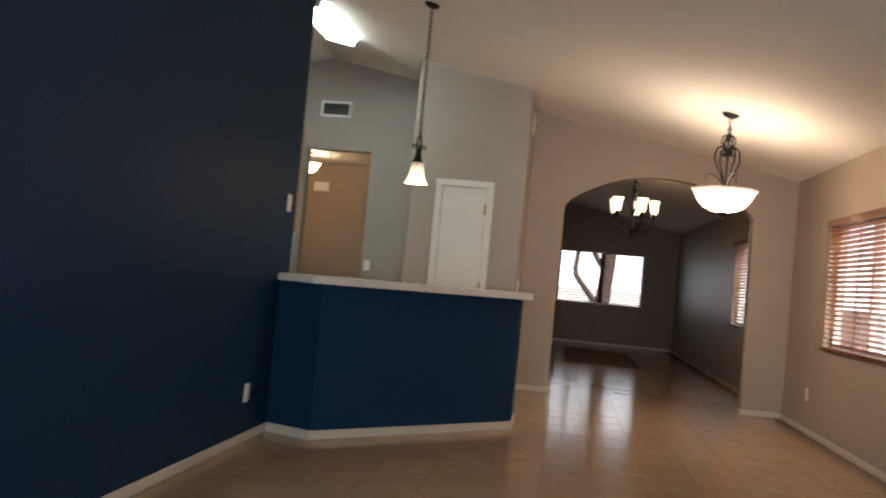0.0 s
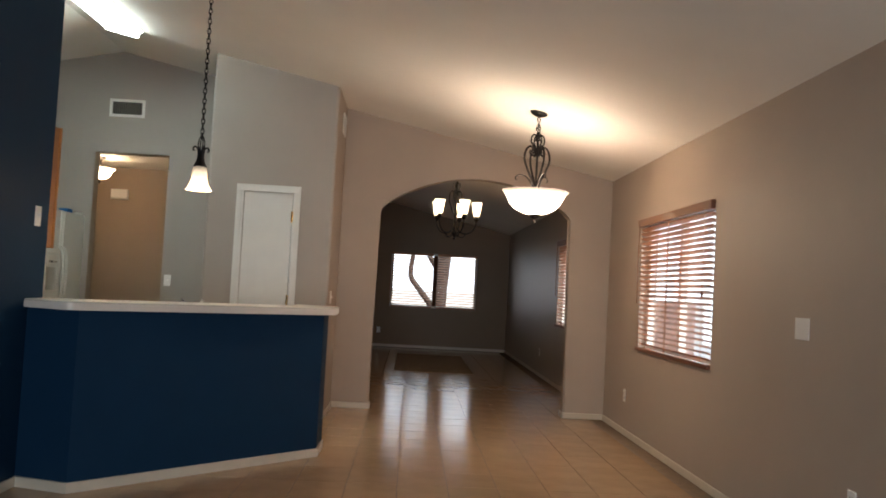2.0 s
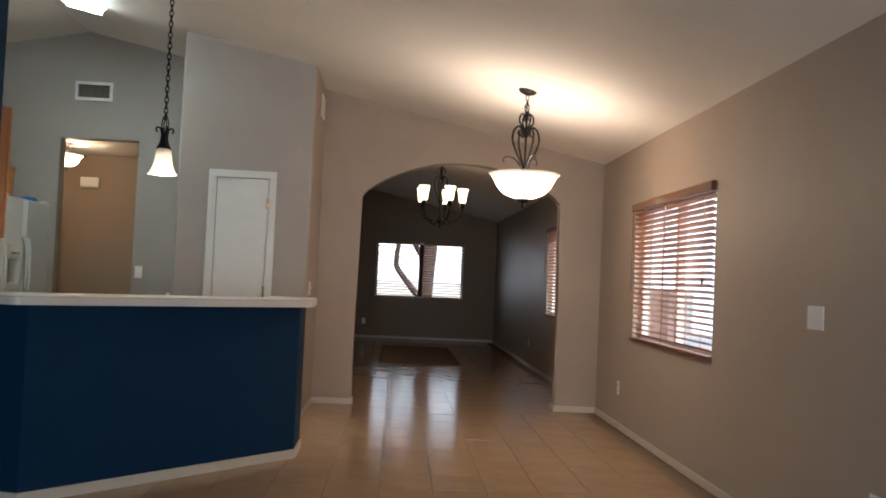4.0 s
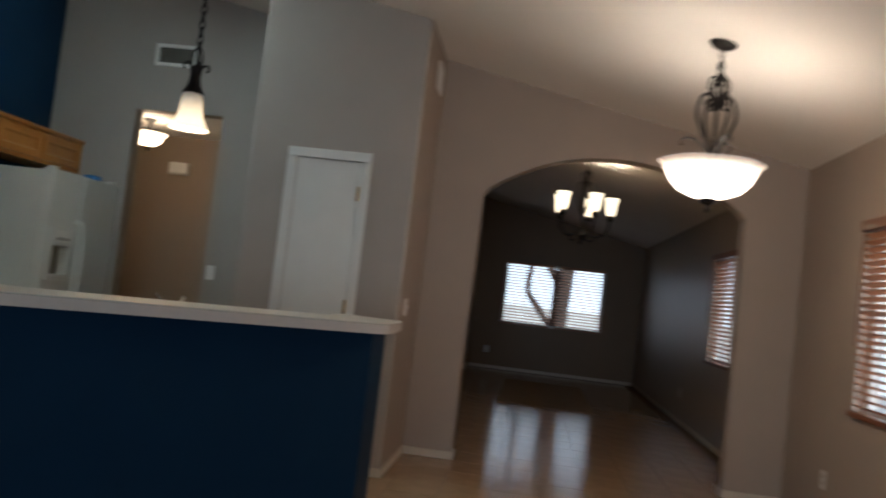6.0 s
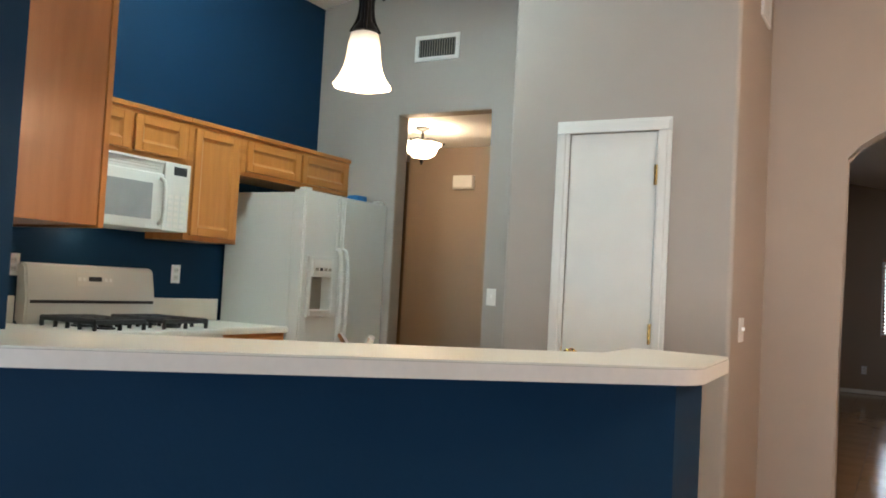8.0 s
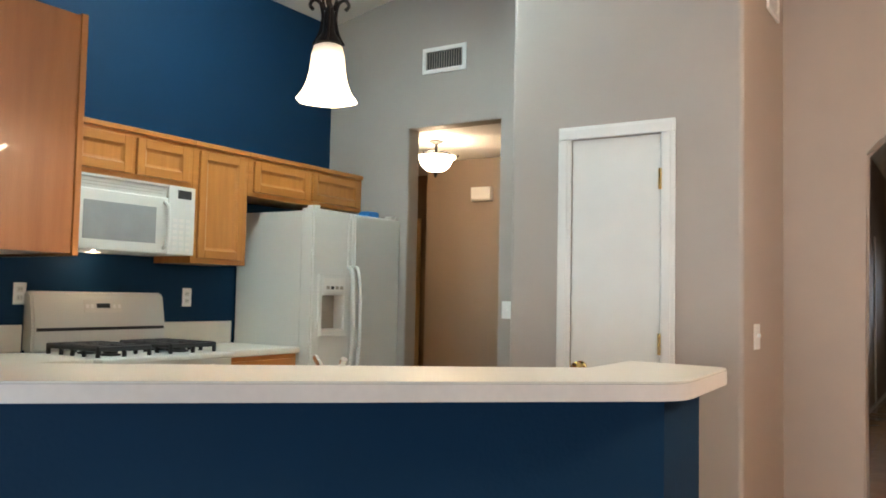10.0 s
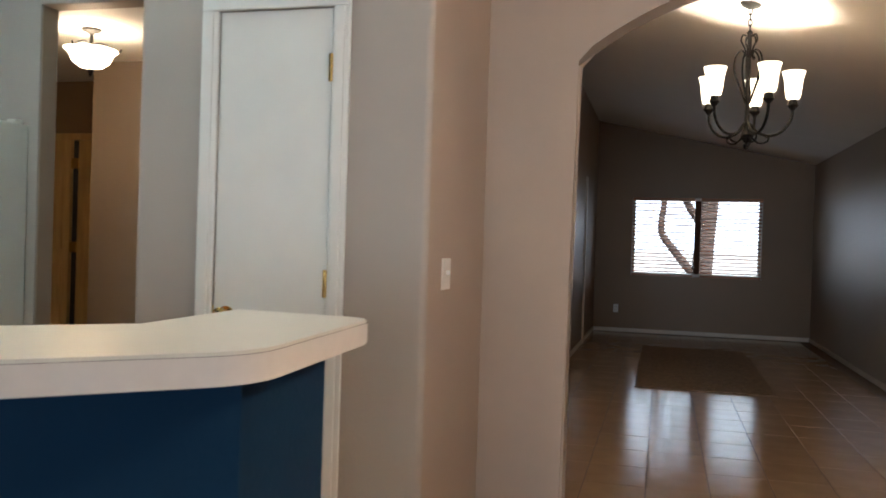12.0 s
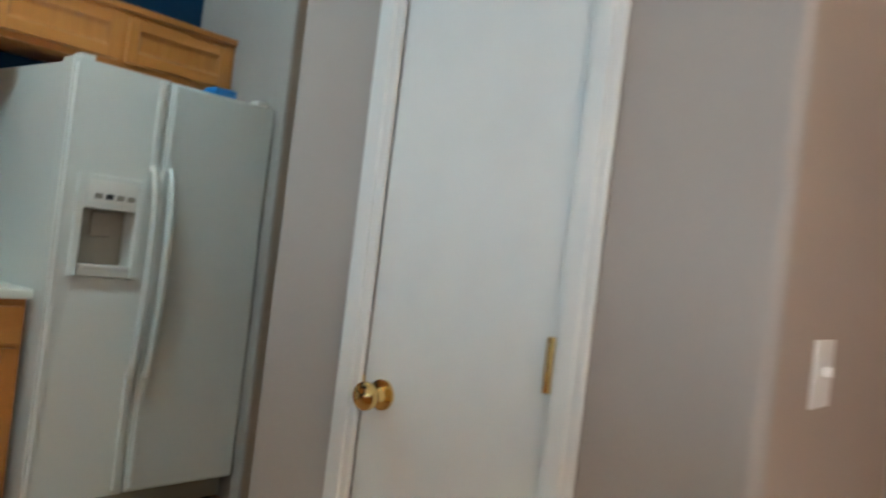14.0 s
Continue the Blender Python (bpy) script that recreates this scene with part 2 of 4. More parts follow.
def part(name, bm, mat, parent=None, label="", smooth=False):
    ob = new(name, mesh(name, bm, mat, smooth))
    if parent is not None:
        ob.parent = parent
        base = parent.matrix_basis if parent.parent is None else parent.parent.matrix_basis @ parent.matrix_parent_inverse @ parent.matrix_basis
        ob.matrix_parent_inverse = base.inverted()
    if label:
        tagged(ob, label)
    return ob


def thing(name, at, label, category, group="", kind=""):
    ob = new(name)
    ob.location = at
    ob.empty_display_size = 0.1
    return tagged(ob, label, category, group, kind)


def structure(name, bm, mat, label, category, smooth=False):
    return tagged(part(name, bm, mat, None, "", smooth), label, category, "", "structure")


def B(*boxes, bevel=0.0):
    bm = bmesh.new()
    for b in boxes:
        box(bm, *b, bevel=bevel)
    return bm


# ---- the large structure ----
bm = B((-3.0, XR + 0.15, YBACK, YF + 0.15, -0.12, -0.004))
floor = structure("floor", bm, M_GROUT, "brown grout bed under beige ceramic floor tiles", "floor")

# window openings: (along, along, sill, head)
WIN1 = (5.755, 7.526, 0.795, 1.937)
WIN2 = (10.42, 11.60, 0.815, 1.97)
WINF = (2.465, 4.243, 0.832, 1.96)

HI = 2.9


def wall_y_run(bm, x0, x1, y0, y1, top, holes):
    """A wall along y with openings (y, y, z, z)."""
    at = y0
    for a, b, lo, hi in sorted(holes):
        box(bm, x0, x1, at, a, 0, top)
        box(bm, x0, x1, a, b, 0, lo)
        box(bm, x0, x1, a, b, hi, top)
        at = b
    box(bm, x0, x1, at, y1, 0, top)


bm = bmesh.new()
wall_y_run(bm, XR, XR + 0.15, YBACK, YA + TA, HI, [WIN1])
structure("wall_right", bm, M_WALL, "greige painted dining room wall with a window", "wall")
bm = bmesh.new()
wall_y_run(bm, XR, XR + 0.15, YA + TA, YF + 0.15, HI, [WIN2])
structure("wall_living_side", bm, M_SATIN, "greige satin painted living room side wall with a window", "wall")

# the far wall with its window
bm = bmesh.new()
for x0, x1, z0, z1 in ((XL2 - 0.12, WINF[0], 0, 3.4), (WINF[1], XR, 0, 3.4), (WINF[0], WINF[1], 0, WINF[2]), (WINF[0], WINF[1], WINF[3], 3.4)):
    box(bm, x0, x1, YF, YF + 0.15, z0, z1)
# backlit end and left wall: their shade is in the paint colour
structure("wall_far", bm, M_SHADEWALL, "living room end wall with a wide window, backlit shade in its colour", "wall")
structure("wall_living_left", B((XL2 - 0.12, XL2, YA + TA, YF, 0, 3.4)), M_SHADEWALL, "living room wall with shade in its colour", "wall")

# the arch wall: a segmental arch between two piers
AX0, AX1, ASP, AAP = 2.515, 4.490, 2.03, 2.383
half = (AX1 - AX0) / 2
rise = AAP - ASP
rad = (half * half + rise * rise) / (2 * rise)
mid = (AX0 + AX1) / 2
arc = []
N = 28
for i in range(N + 1):
    x = AX0 + (AX1 - AX0) * i / N
    arc.append((x, math.sqrt(max(0, rad * rad - (x - mid) ** 2)) - (rad - AAP)))
bm = bmesh.new()
line = [(XL2 - 0.12, 0), (AX0, 0), *arc, (AX1, 0), (XR, 0), (XR, 3.4), (XL2 - 0.12, 3.4)]
slab(bm, [(x, YA, z) for x, z in line], TA, (0, 1, 0))
rim = [e2 for e2 in bm.edges if all(AX0 - 1e-4 <= v.co.x <= AX1 + 1e-4 and v.co.z < 2.5 for v in e2.verts) and abs(e2.verts[0].co.y - e2.verts[1].co.y) < 1e-4]
bmesh.ops.bevel(bm, geom=rim, offset=0.016, segments=3, affect="EDGES")
structure("wall_arch", bm, M_WALL, "greige painted wall with a wide low arched opening", "wall")

# pantry closet
RB = 0.024
bm = bmesh.new()
DX0, DX1, DTOP = 1.335, 1.776, 2.03
slab(bm, [(x, YP, z) for x, z in ((DX0, 0), (DX0, DTOP), (DX1, DTOP), (DX1, 0), (XP1 - RB, 0), (XP1 - RB, 3.5), (XP0 + RB, 3.5), (XP0 + RB, 0))], 0.11, (0, 1, 0))
structure("wall_pantry", bm, M_GREY, "grey painted pantry closet front wall with rounded corners", "wall")
structure("wall_pantry_side", B((XP0, XP0 + 0.11, YP + 0.11, YH, 0, 3.5), (XP0, XP0 + RB, YP + RB, YP + 0.11, 0, 3.5)), M_GREY, "grey pantry side wall towards the kitchen", "wall")
structure("wall_pantry_return", B((XP1 - 0.11, XP1, YP + 0.11, YA, 0, 3.5), (XP1 - RB, XP1, YP + RB, YP + 0.11, 0, 3.5)), M_WALL, "greige pantry side wall towards the arch", "wall")
for cx0, way in ((XP1, -1), (XP0, 1)):
    bm = bmesh.new()
    arc2 = [(cx0 + way * RB * (1 - math.cos(radians(a))), YP + RB * (1 - math.sin(radians(a)))) for a in range(0, 91, 10)]
    prism(bm, arc2 + [(cx0 + way * RB, YP + RB)], 0, 3.5)
    structure("trim_corner", bm, M_GREY, "painted bullnose corner of the pantry wall", "corner bead", True)

# kitchen end wall with the hall opening
HX0, HX1, HTOP = -0.47, 0.292, 2.474
bm = B((XB, HX0, YH, YH + 0.13, 0, 3.6), (HX1, XP0 + 0.11, YH, YH + 0.13, 0, 3.6), (HX0, HX1, YH, YH + 0.13, HTOP, 3.6))
structure("wall_kitchen_end", bm, M_GREY, "grey painted kitchen end wall with a tall hall opening", "wall")
structure("wall_kitchen_blue", B((XB - 0.12, XB, YN - 0.12, YH + 0.13, 0, 3.5)), M_BLUE, "blue painted kitchen wall behind oak cabinets", "wall")
structure("wall_kitchen_near", B((XB - 0.12, XN - 0.12, YN - 0.12, YN, 0, 3.6)), M_BLUE, "navy painted kitchen wall behind the dining wall", "wall")
structure("wall_blue", B((XN - 0.12, XN, YBACK, YN, 0, 3.6)), M_BLUE, "navy blue painted dining room wall", "wall")
structure("wall_back", B((XN - 0.12, 1.3, YBACK - 0.12, YBACK, 0, 3.6), (4.3, XR + 0.15, YBACK - 0.12, YBACK, 0, 3.6), (1.3, 4.3, YBACK - 0.12, YBACK, 2.1, 3.6)), M_WALL, "greige wall with a wide glass patio door opening", "wall")

# ceiling: two slopes that meet at the ridge
bm = bmesh.new()
slab(bm, [(RX, YBACK, RZ), (XR + 0.15, YBACK, ceil_z(XR + 0.15)), (XR + 0.15, YF + 0.15, ceil_z(XR + 0.15)), (RX, YF + 0.15, RZ)], 0.15, (0, 0, 1))
slab(bm, [(XB - 0.12, YBACK, ceil_z(XB - 0.12)), (RX, YBACK, RZ), (RX, YH + 0.13, RZ), (XB - 0.12, YH + 0.13, ceil_z(XB - 0.12))], 0.15, (0, 0, 1))
structure("ceiling", bm, M_CEIL, "off-white textured vaulted ceiling sloping from a ridge", "ceiling")

# hall behind the kitchen
HYB, HXC, HCZ, HYE = 10.52, -1.34, 2.512, 11.2
structure("wall_hall_back", B((HXC, 1.9, HYB, HYB + 0.12, 0, HCZ)), M_TAN, "tan painted hall wall", "wall")
structure("wall_hall_side", B((HXC, HXC + 0.12, HYB + 0.12, HYE, 0, HCZ), (-2.72, -2.6, YH + 0.13, 12.72, 0, HCZ), (1.78, 1.9, YH + 0.13, HYB, 0, HCZ)), M_TAN, "tan painted side walls of the hall", "wall")
structure("trim_jamb", B((HX0, HX0 + 0.004, YH + 0.012, YH + 0.13, 0, HTOP), (HX1 - 0.004, HX1, YH + 0.012, YH + 0.13, 0, HTOP), (HX0, HX1, YH + 0.012, YH + 0.13, HTOP - 0.004, HTOP)), M_TAN, "tan painted inside of the hall opening", "jamb")
# the unlit hall end is darkened by its colour
structure("wall_hall_end", B((-2.6, HXC + 0.12, HYE, HYE + 0.12, 0, HCZ)), M_SHADEWALL, "hall end wall with shade in its colour", "wall")
structure("wall_hall_front", B((-2.6, XB - 0.12, YH, YH + 0.13, 0, HCZ)), M_TAN, "hall wall beside the kitchen", "wall")
structure("ceiling_hall", B((-2.72, 1.9, YH + 0.13, 12.72, HCZ, HCZ + 0.1)), M_CEIL, "flat off-white hall ceiling", "ceiling")

# half wall under the bar: it leaves the blue wall, turns along a diagonal and straightens at its end
P = [(0.70, 5.10), (1.035, 4.99), (2.268, 6.275), (2.268, 6.61)]


def offset(path, d):
    """The path moved by d to its right."""
    out = []
    for i, p in enumerate(path):
        ns = []
        for a, b in ((i - 1, i), (i, i + 1)):
            if 0 <= a and b < len(path):
                v = Vector(path[b]) - Vector(path[a])
                v.normalize()
                ns.append(Vector((v.y, -v.x)))
        n = sum(ns, Vector((0, 0)))
        n.normalize()
        q = Vector(p) + n * d / max(0.3, n.dot(ns[0]))
        out.append((q.x, q.y))
    return out


bm = bmesh.new()
prism(bm, P + offset(P, -0.13)[::-1], 0, 1.012)
structure("wall_bar", bm, M_BLUE, "navy blue painted half wall under the bar top", "half wall")


# baseboards
def baseboard(name, runs, h=0.058):
    bm = bmesh.new()
    for r in runs:
        box(bm, *r, 0, h, bevel=0.004, segs=1)
    structure(name, bm, M_TRIM, "cream painted wooden baseboard along the wall", "baseboard")


e = 0.013
baseboard("baseboard", [(XR - e, XR, YBACK, YA)])
baseboard("baseboard", [(AX1, XR - e, YA - e, YA), (AX1 - e, AX1, YA - e, YA + TA + e)])
baseboard("baseboard", [(XP1, AX0 + e, YA - e, YA), (AX0, AX0 + e, YA, YA + TA)])
baseboard("baseboard", [(XP1, XP1 + e, YP - e, YA - e), (XP0, 1.272, YP - e, YP), (1.847, XP1, YP - e, YP)])
baseboard("baseboard", [(XL2, XR - e, YF - e, YF)])
baseboard("baseboard", [(XR - e, XR, YA + TA, YF)])
baseboard("baseboard", [(XL2, XL2 + e, YA + TA, YF - e)])
baseboard("baseboard", [(XN, XN + e, YBACK, 5.09)])
baseboard("baseboard", [(HXC, 1.7, HYB - e, HYB)])
bm = bmesh.new()
prism(bm, offset(P, e) + P[::-1], 0, 0.058)
structure("baseboard", bm, M_TRIM, "cream painted baseboard round the bar half wall", "baseboard")

# bar top: cream laminate with a rolled edge
F = [(0.712, 5.02), (1.01, 4.885), (2.363, 6.145), (2.338, 6.695), (2.012, 6.725), (2.022, 6.365), (0.712, 5.24)]


def rounded(poly, radii, n=6):
    """The outline with its corners cut to arcs; radii by corner index."""
    out = []
    for i, p in enumerate(poly):
        p = Vector(p)
        r = radii.get(i, 0)
        if not r:
            out.append(tuple(p))
            continue
        u = (Vector(poly[i - 1]) - p).normalized()
        v = (Vector(poly[(i + 1) % len(poly)]) - p).normalized()
        for q in range(n + 1):
            w = q / n
            out.append(tuple(p + u * r * (1 - w) ** 2 + v * r * w ** 2))
    return out


F = rounded(F, {1: 0.05, 2: 0.075, 3: 0.055})
bar_top = thing("bar_top", (1.6, 5.6, 1.012), "cream laminate raised bar top with rolled edges", "countertop")
bm = bmesh.new()
prism(bm, F, 1.014, 1.0555)
bmesh.ops.bevel(bm, geom=list(bm.edges), offset=0.003, segments=2, affect="EDGES")
part("edge_band", bm, M_LAMEDGE, bar_top, "", True)
bm = bmesh.new()
mid_f = Vector((1.55, 5.75))
prism(bm, [tuple(Vector(p) + (mid_f - Vector(p)).normalized() * 0.002) for p in F], 1.0555, 1.062)
bmesh.ops.bevel(bm, geom=list(bm.edges), offset=0.003, segments=2, affect="EDGES")
part("surface", bm, M_LAM, bar_top, "", True)
bm = bmesh.new()
prism(bm, [tuple(Vector(p) + (mid_f - Vector(p)).normalized() * 0.0018) for p in F], 1.0551, 1.0563)
part("seam", bm, M_SEAM, bar_top, "thin brown laminate seam")


# ---- windows with wooden blinds ----
def window_side(name, y0, y1, z0, z1, label):
    """A sliding window in the wall at XR."""
    w = thing(name, (XR + 0.1, (y0 + y1) / 2, z0), label, "window", "", "structure")
    x0, x1 = XR + 0.07, XR + 0.12
    part("window_frame", B((x0, x1, y0, y0 + 0.05, z0, z1), (x0, x1, y1 - 0.05, y1, z0, z1), (x0, x1, y0 + 0.05, y1 - 0.05, z0, z0 + 0.05), (x0, x1, y0 + 0.05, y1 - 0.05, z1 - 0.05, z1)), M_VINYL, w)
    m = (y0 + y1) / 2
    part("mullion", B((x0 - 0.005, x1, m - 0.03, m + 0.03, z0 + 0.05, z1 - 0.05)), M_VINYL, w)
    for a, b in ((y0 + 0.05, m - 0.03), (m + 0.03, y1 - 0.05)):
        p = part("pane", B((x1 - 0.02, x1 - 0.015, a, b, z0 + 0.05, z1 - 0.05)), M_GLASS, w)
        p.visible_shadow = False
    return w


def blind_side(y0, y1, z0, z1, tilt, label):
    bl = thing("window_blind", (XR, (y0 + y1) / 2, z1), label, "blinds")
    x = XR + 0.005
    part("valance", B((XR - 0.038, XR - 0.002, y0 - 0.004, y1 + 0.004, z1 - 0.058, z1 + 0.006), bevel=0.006), M_RAIL, bl, "dark stained valance")
    n = int((z1 - z0 - 0.10) / 0.0415)
    me = None
    for i in range(n):
        z = z0 + 0.045 + (i + 0.5) * (z1 - z0 - 0.11) / n
        if me is None:
            bm = B((-0.025, 0.025, y0 + 0.01, y1 - 0.01, -0.0016, 0.0016))
            me = mesh("slat", bm, M_SLAT)
        s = new("slat", me)
        s.parent = bl
        s.matrix_parent_inverse = bl.matrix_basis.inverted()
        s.matrix_basis = pose(x, 0, z, 0, tilt + random.uniform(-1.5, 1.5), 0)
    part("bottom_rail", B((x - 0.033, x + 0.025, y0 + 0.004, y1 - 0.004, z0 + 0.002, z0 + 0.034), bevel=0.005), M_RAIL, bl, "dark stained bottom rail")
    for y, tw in ((y0 + 0.14, 0.003), ((y0 + y1) / 2 + 0.06, 0.014), (y1 - 0.14, 0.003)):
        bm = bmesh.new()
        box(bm, x - 0.0285, x - 0.0275, y - tw, y + tw, z0 + 0.03, z1 - 0.05)
        part("ladder_tape", bm, M_SLAT, bl)
    bm = bmesh.new()
    yw = y1 - 0.07
    tube(bm, [(x - 0.045, yw, z1 - 0.05), (x - 0.05, yw, z1 - 0.30), (x - 0.046, yw, z0 + (z1 - z0) * 0.36)], 0.004, 6)
    part("tilt_wand", bm, M_RAIL, bl)
    bm = bmesh.new()
    yw = y0 + 0.10
    tube(bm, [(x - 0.045, yw, z1 - 0.05), (x - 0.045, yw, z0 + (z1 - z0) * 0.46)], 0.0012, 5)
    cord = part("lift_cord", bm, M_TRIM, bl)
    bm = bmesh.new()
    lathe(bm, [(0.002, 0.0), (0.009, 0.004), (0.010, 0.016), (0.006, 0.032), (0.002, 0.036)], (x - 0.045, yw, z0 + (z1 - z0) * 0.46 - 0.036), 12)
    part("tassel", bm, M_RAIL, cord, "", True)
    return bl


window_side("window_1", *WIN1, "white vinyl sliding window in the dining room wall")
blind_side(*WIN1, 24, "reddish brown wooden slat blind, slats open")
window_side("window_2", *WIN2, "white vinyl window in the living room side wall")
blind_side(*WIN2, 24, "reddish brown wooden slat blind on a narrower window")

wf = thing("window_3", ((WINF[0] + WINF[1]) / 2, YF + 0.1, WINF[2]), "wide two-pane window at the far end of the living room", "window", "", "structure")
a0, a1, b0, b1 = WINF
y0, y1, mx = YF + 0.08, YF + 0.13, (WINF[0] + WINF[1]) / 2 + 0.02
part("window_frame", B((a0, a0 + 0.045, y0, y1, b0, b1), (a1 - 0.045, a1, y0, y1, b0, b1), (a0 + 0.045, a1 - 0.045, y0, y1, b0, b0 + 0.045), (a0 + 0.045, a1 - 0.045, y0, y1, b1 - 0.045, b1)), M_VINYL, wf)
part("mullion", B((mx - 0.040, mx + 0.040, y0 - 0.10, y1, b0 + 0.045, b1 - 0.045)), M_POST, wf, "dark brown centre post")
for a, b in ((a0 + 0.045, mx - 0.03), (mx + 0.03, a1 - 0.045)):
    p = part("pane", B((a, b, y1 - 0.02, y1 - 0.015, b0 + 0.045, b1 - 0.045)), M_GLASS, wf)
    p.visible_shadow = False
for a, b in ((a0 + 0.004, mx - 0.042), (mx + 0.042, a1 - 0.004)):
    bl = thing("window_blind", ((a + b) / 2, YF, b1), "brown wooden slat blind, slats turned open, against bright daylight", "blinds", "pair of far blinds")
    part("valance", B((a, b, YF - 0.02, YF + 0.04, b1 - 0.05, b1 - 0.002), bevel=0.005), M_SLATX, bl)
    n = 20
    me = mesh("slat", B((a + 0.01, b - 0.01, -0.025, 0.025, -0.0015, 0.0015)), M_SLATX)
    for i in range(n):
        s = new("slat", me)
        s.parent = bl
        s.matrix_parent_inverse = bl.matrix_basis.inverted()
        s.matrix_basis = pose(0, YF + 0.035, b0 + 0.04 + (i + 0.5) * (b1 - b0 - 0.1) / n, -20 + random.uniform(-2, 2), 0, 0)
    part("bottom_rail", B((a + 0.005, b - 0.005, YF + 0.012, YF + 0.056, b0 + 0.002, b0 + 0.028), bevel=0.004), M_SLATX, bl)
    for x in (a + 0.15, b - 0.15):
        bm = bmesh.new()
        tube(bm, [(x, YF + 0.012, b0 + 0.02), (x, YF + 0.012, b1 - 0.04)], 0.0012, 5)
        part("ladder_cord", bm, M_TRIM, bl)

# ---- pantry door ----
door = thing("door_1", (DX0, YP, 0), "closed plain white pantry door with brass knob and hinges", "door", "", "structure")
part("slab", B((DX0 + 0.004, DX1 - 0.004, YP - 0.005, YP + 0.030, 0.012, DTOP - 0.004), bevel=0.002), M_DOOR, door)
bm = bmesh.new()
for x0, x1, z0, z1 in ((1.266, DX0, 0, DTOP), (DX1, 1.842, 0, DTOP), (1.266, 1.842, DTOP, 2.093)):
    box(bm, x0, x1, YP - 0.016, YP - 0.002, z0, z1, bevel=0.005)
    box(bm, x0 + 0.01, x1 - 0.02 if x1 - x0 < 0.1 else x1 - 0.01, YP - 0.021, YP - 0.012, z0, z1 - (0 if z1 < 2.05 else 0.012), bevel=0.004)
part("casing", bm, M_DOOR, door)
for z in (0.25, 1.064, 1.816):
    bm = B((DX1 - 0.014, DX1 - 0.001, YP - 0.0075, YP + 0.006, z - 0.045, z + 0.045))
    tube(bm, [(DX1 - 0.003, YP - 0.014, z - 0.048), (DX1 - 0.003, YP - 0.014, z + 0.048)], 0.0085, 10)
    part("hinge", bm, M_BRASS, door, "brass butt hinge", True)
KX, KZ = 1.392, 0.937
bm = bmesh.new()
prof = [(0.031, 0.0), (0.031, 0.006), (0.016, 0.010), (0.011, 0.022), (0.012, 0.030), (0.024, 0.036), (0.029, 0.046), (0.028, 0.056), (0.019, 0.064), (0.001, 0.066)]
lathe(bm, prof, segs=24)
bm.transform(pose(KX, YP - 0.005, KZ, 90, 0, 0))
part("knob", bm, M_BRASS, door, "polished brass round knob", True)
part("latch_plate", B((DX0 - 0.004, DX0 + 0.006, YP - 0.004, YP + 0.014, KZ - 0.03, KZ + 0.03)), M_BRASS, door)


# ---- wall plates and grilles ----
def plate(at, axis, label, kind="switch", w=0.07, h=0.115):
    """A plate on a wall; axis is the way that it faces."""
    ob = thing(f"{kind}_plate", at, label, kind)
    m = pose(*at, 0, 0, {"-y": 0, "+x": 90, "-x": -90}[axis])

    def put(name, b, mat, bev=0.0015):
        bm = B(b, bevel=bev)
        bm.transform(m)
        part(name, bm, mat, ob)
    put("cover", (-w / 2, w / 2, -0.006, 0.0, -h / 2, h / 2), M_PLATE, 0.002)
    if kind == "switch":
        put("toggle", (-0.006, 0.006, -0.020, -0.005, -0.004, 0.013), M_PLATE)
    elif kind == "outlet":
        for z in (-0.022, 0.022):
            put("socket", (-0.017, 0.017, -0.008, -0.005, z - 0.014, z + 0.014), M_APPG)
            put("slot", (-0.008, -0.006, -0.0088, -0.0078, z - 0.005, z + 0.006), M_BLACK, 0)
            put("slot", (0.006, 0.008, -0.0088, -0.0078, z - 0.005, z + 0.006), M_BLACK, 0)
    elif kind == "thermostat":
        put("face", (-w / 2 + 0.012, w / 2 - 0.012, -0.012, -0.005, -h / 2 + 0.012, h / 2 - 0.012), M_APPG)
    return ob


plate((XR, 4.47, 1.135), "-x", "blank white square wall plate on the greige wall", "wall", 0.15, 0.112)
plate((XR, 3.95, 0.38), "-x", "white duplex outlet low on the greige wall", "outlet")
plate((XR, 7.88, 0.355), "-x", "white duplex outlet below the window near the corner", "outlet")
plate((XR, 12.9, 0.36), "-x", "white duplex outlet in the living room", "outlet")
plate((2.27, YF, 0.34), "-y", "white duplex outlet on the dark far wall", "outlet")
plate((XN, 4.69, 0.305), "+x", "white duplex outlet low on the navy wall", "outlet")
plate((XN, 5.135, 1.535), "+x", "white light switch on the navy wall", "switch")
plate((0.358, YH, 1.177), "-y", "white light switch beside the hall opening", "switch")
plate((XP1, 8.035, 1.106), "+x", "white light switch on the pantry side wall", "switch", 0.112)
plate((XB, 7.62, 1.22), "+x", "white duplex outlet above the kitchen counter", "outlet")
plate((XB, 6.53, 1.23), "+x", "white duplex outlet beside the stove", "outlet")


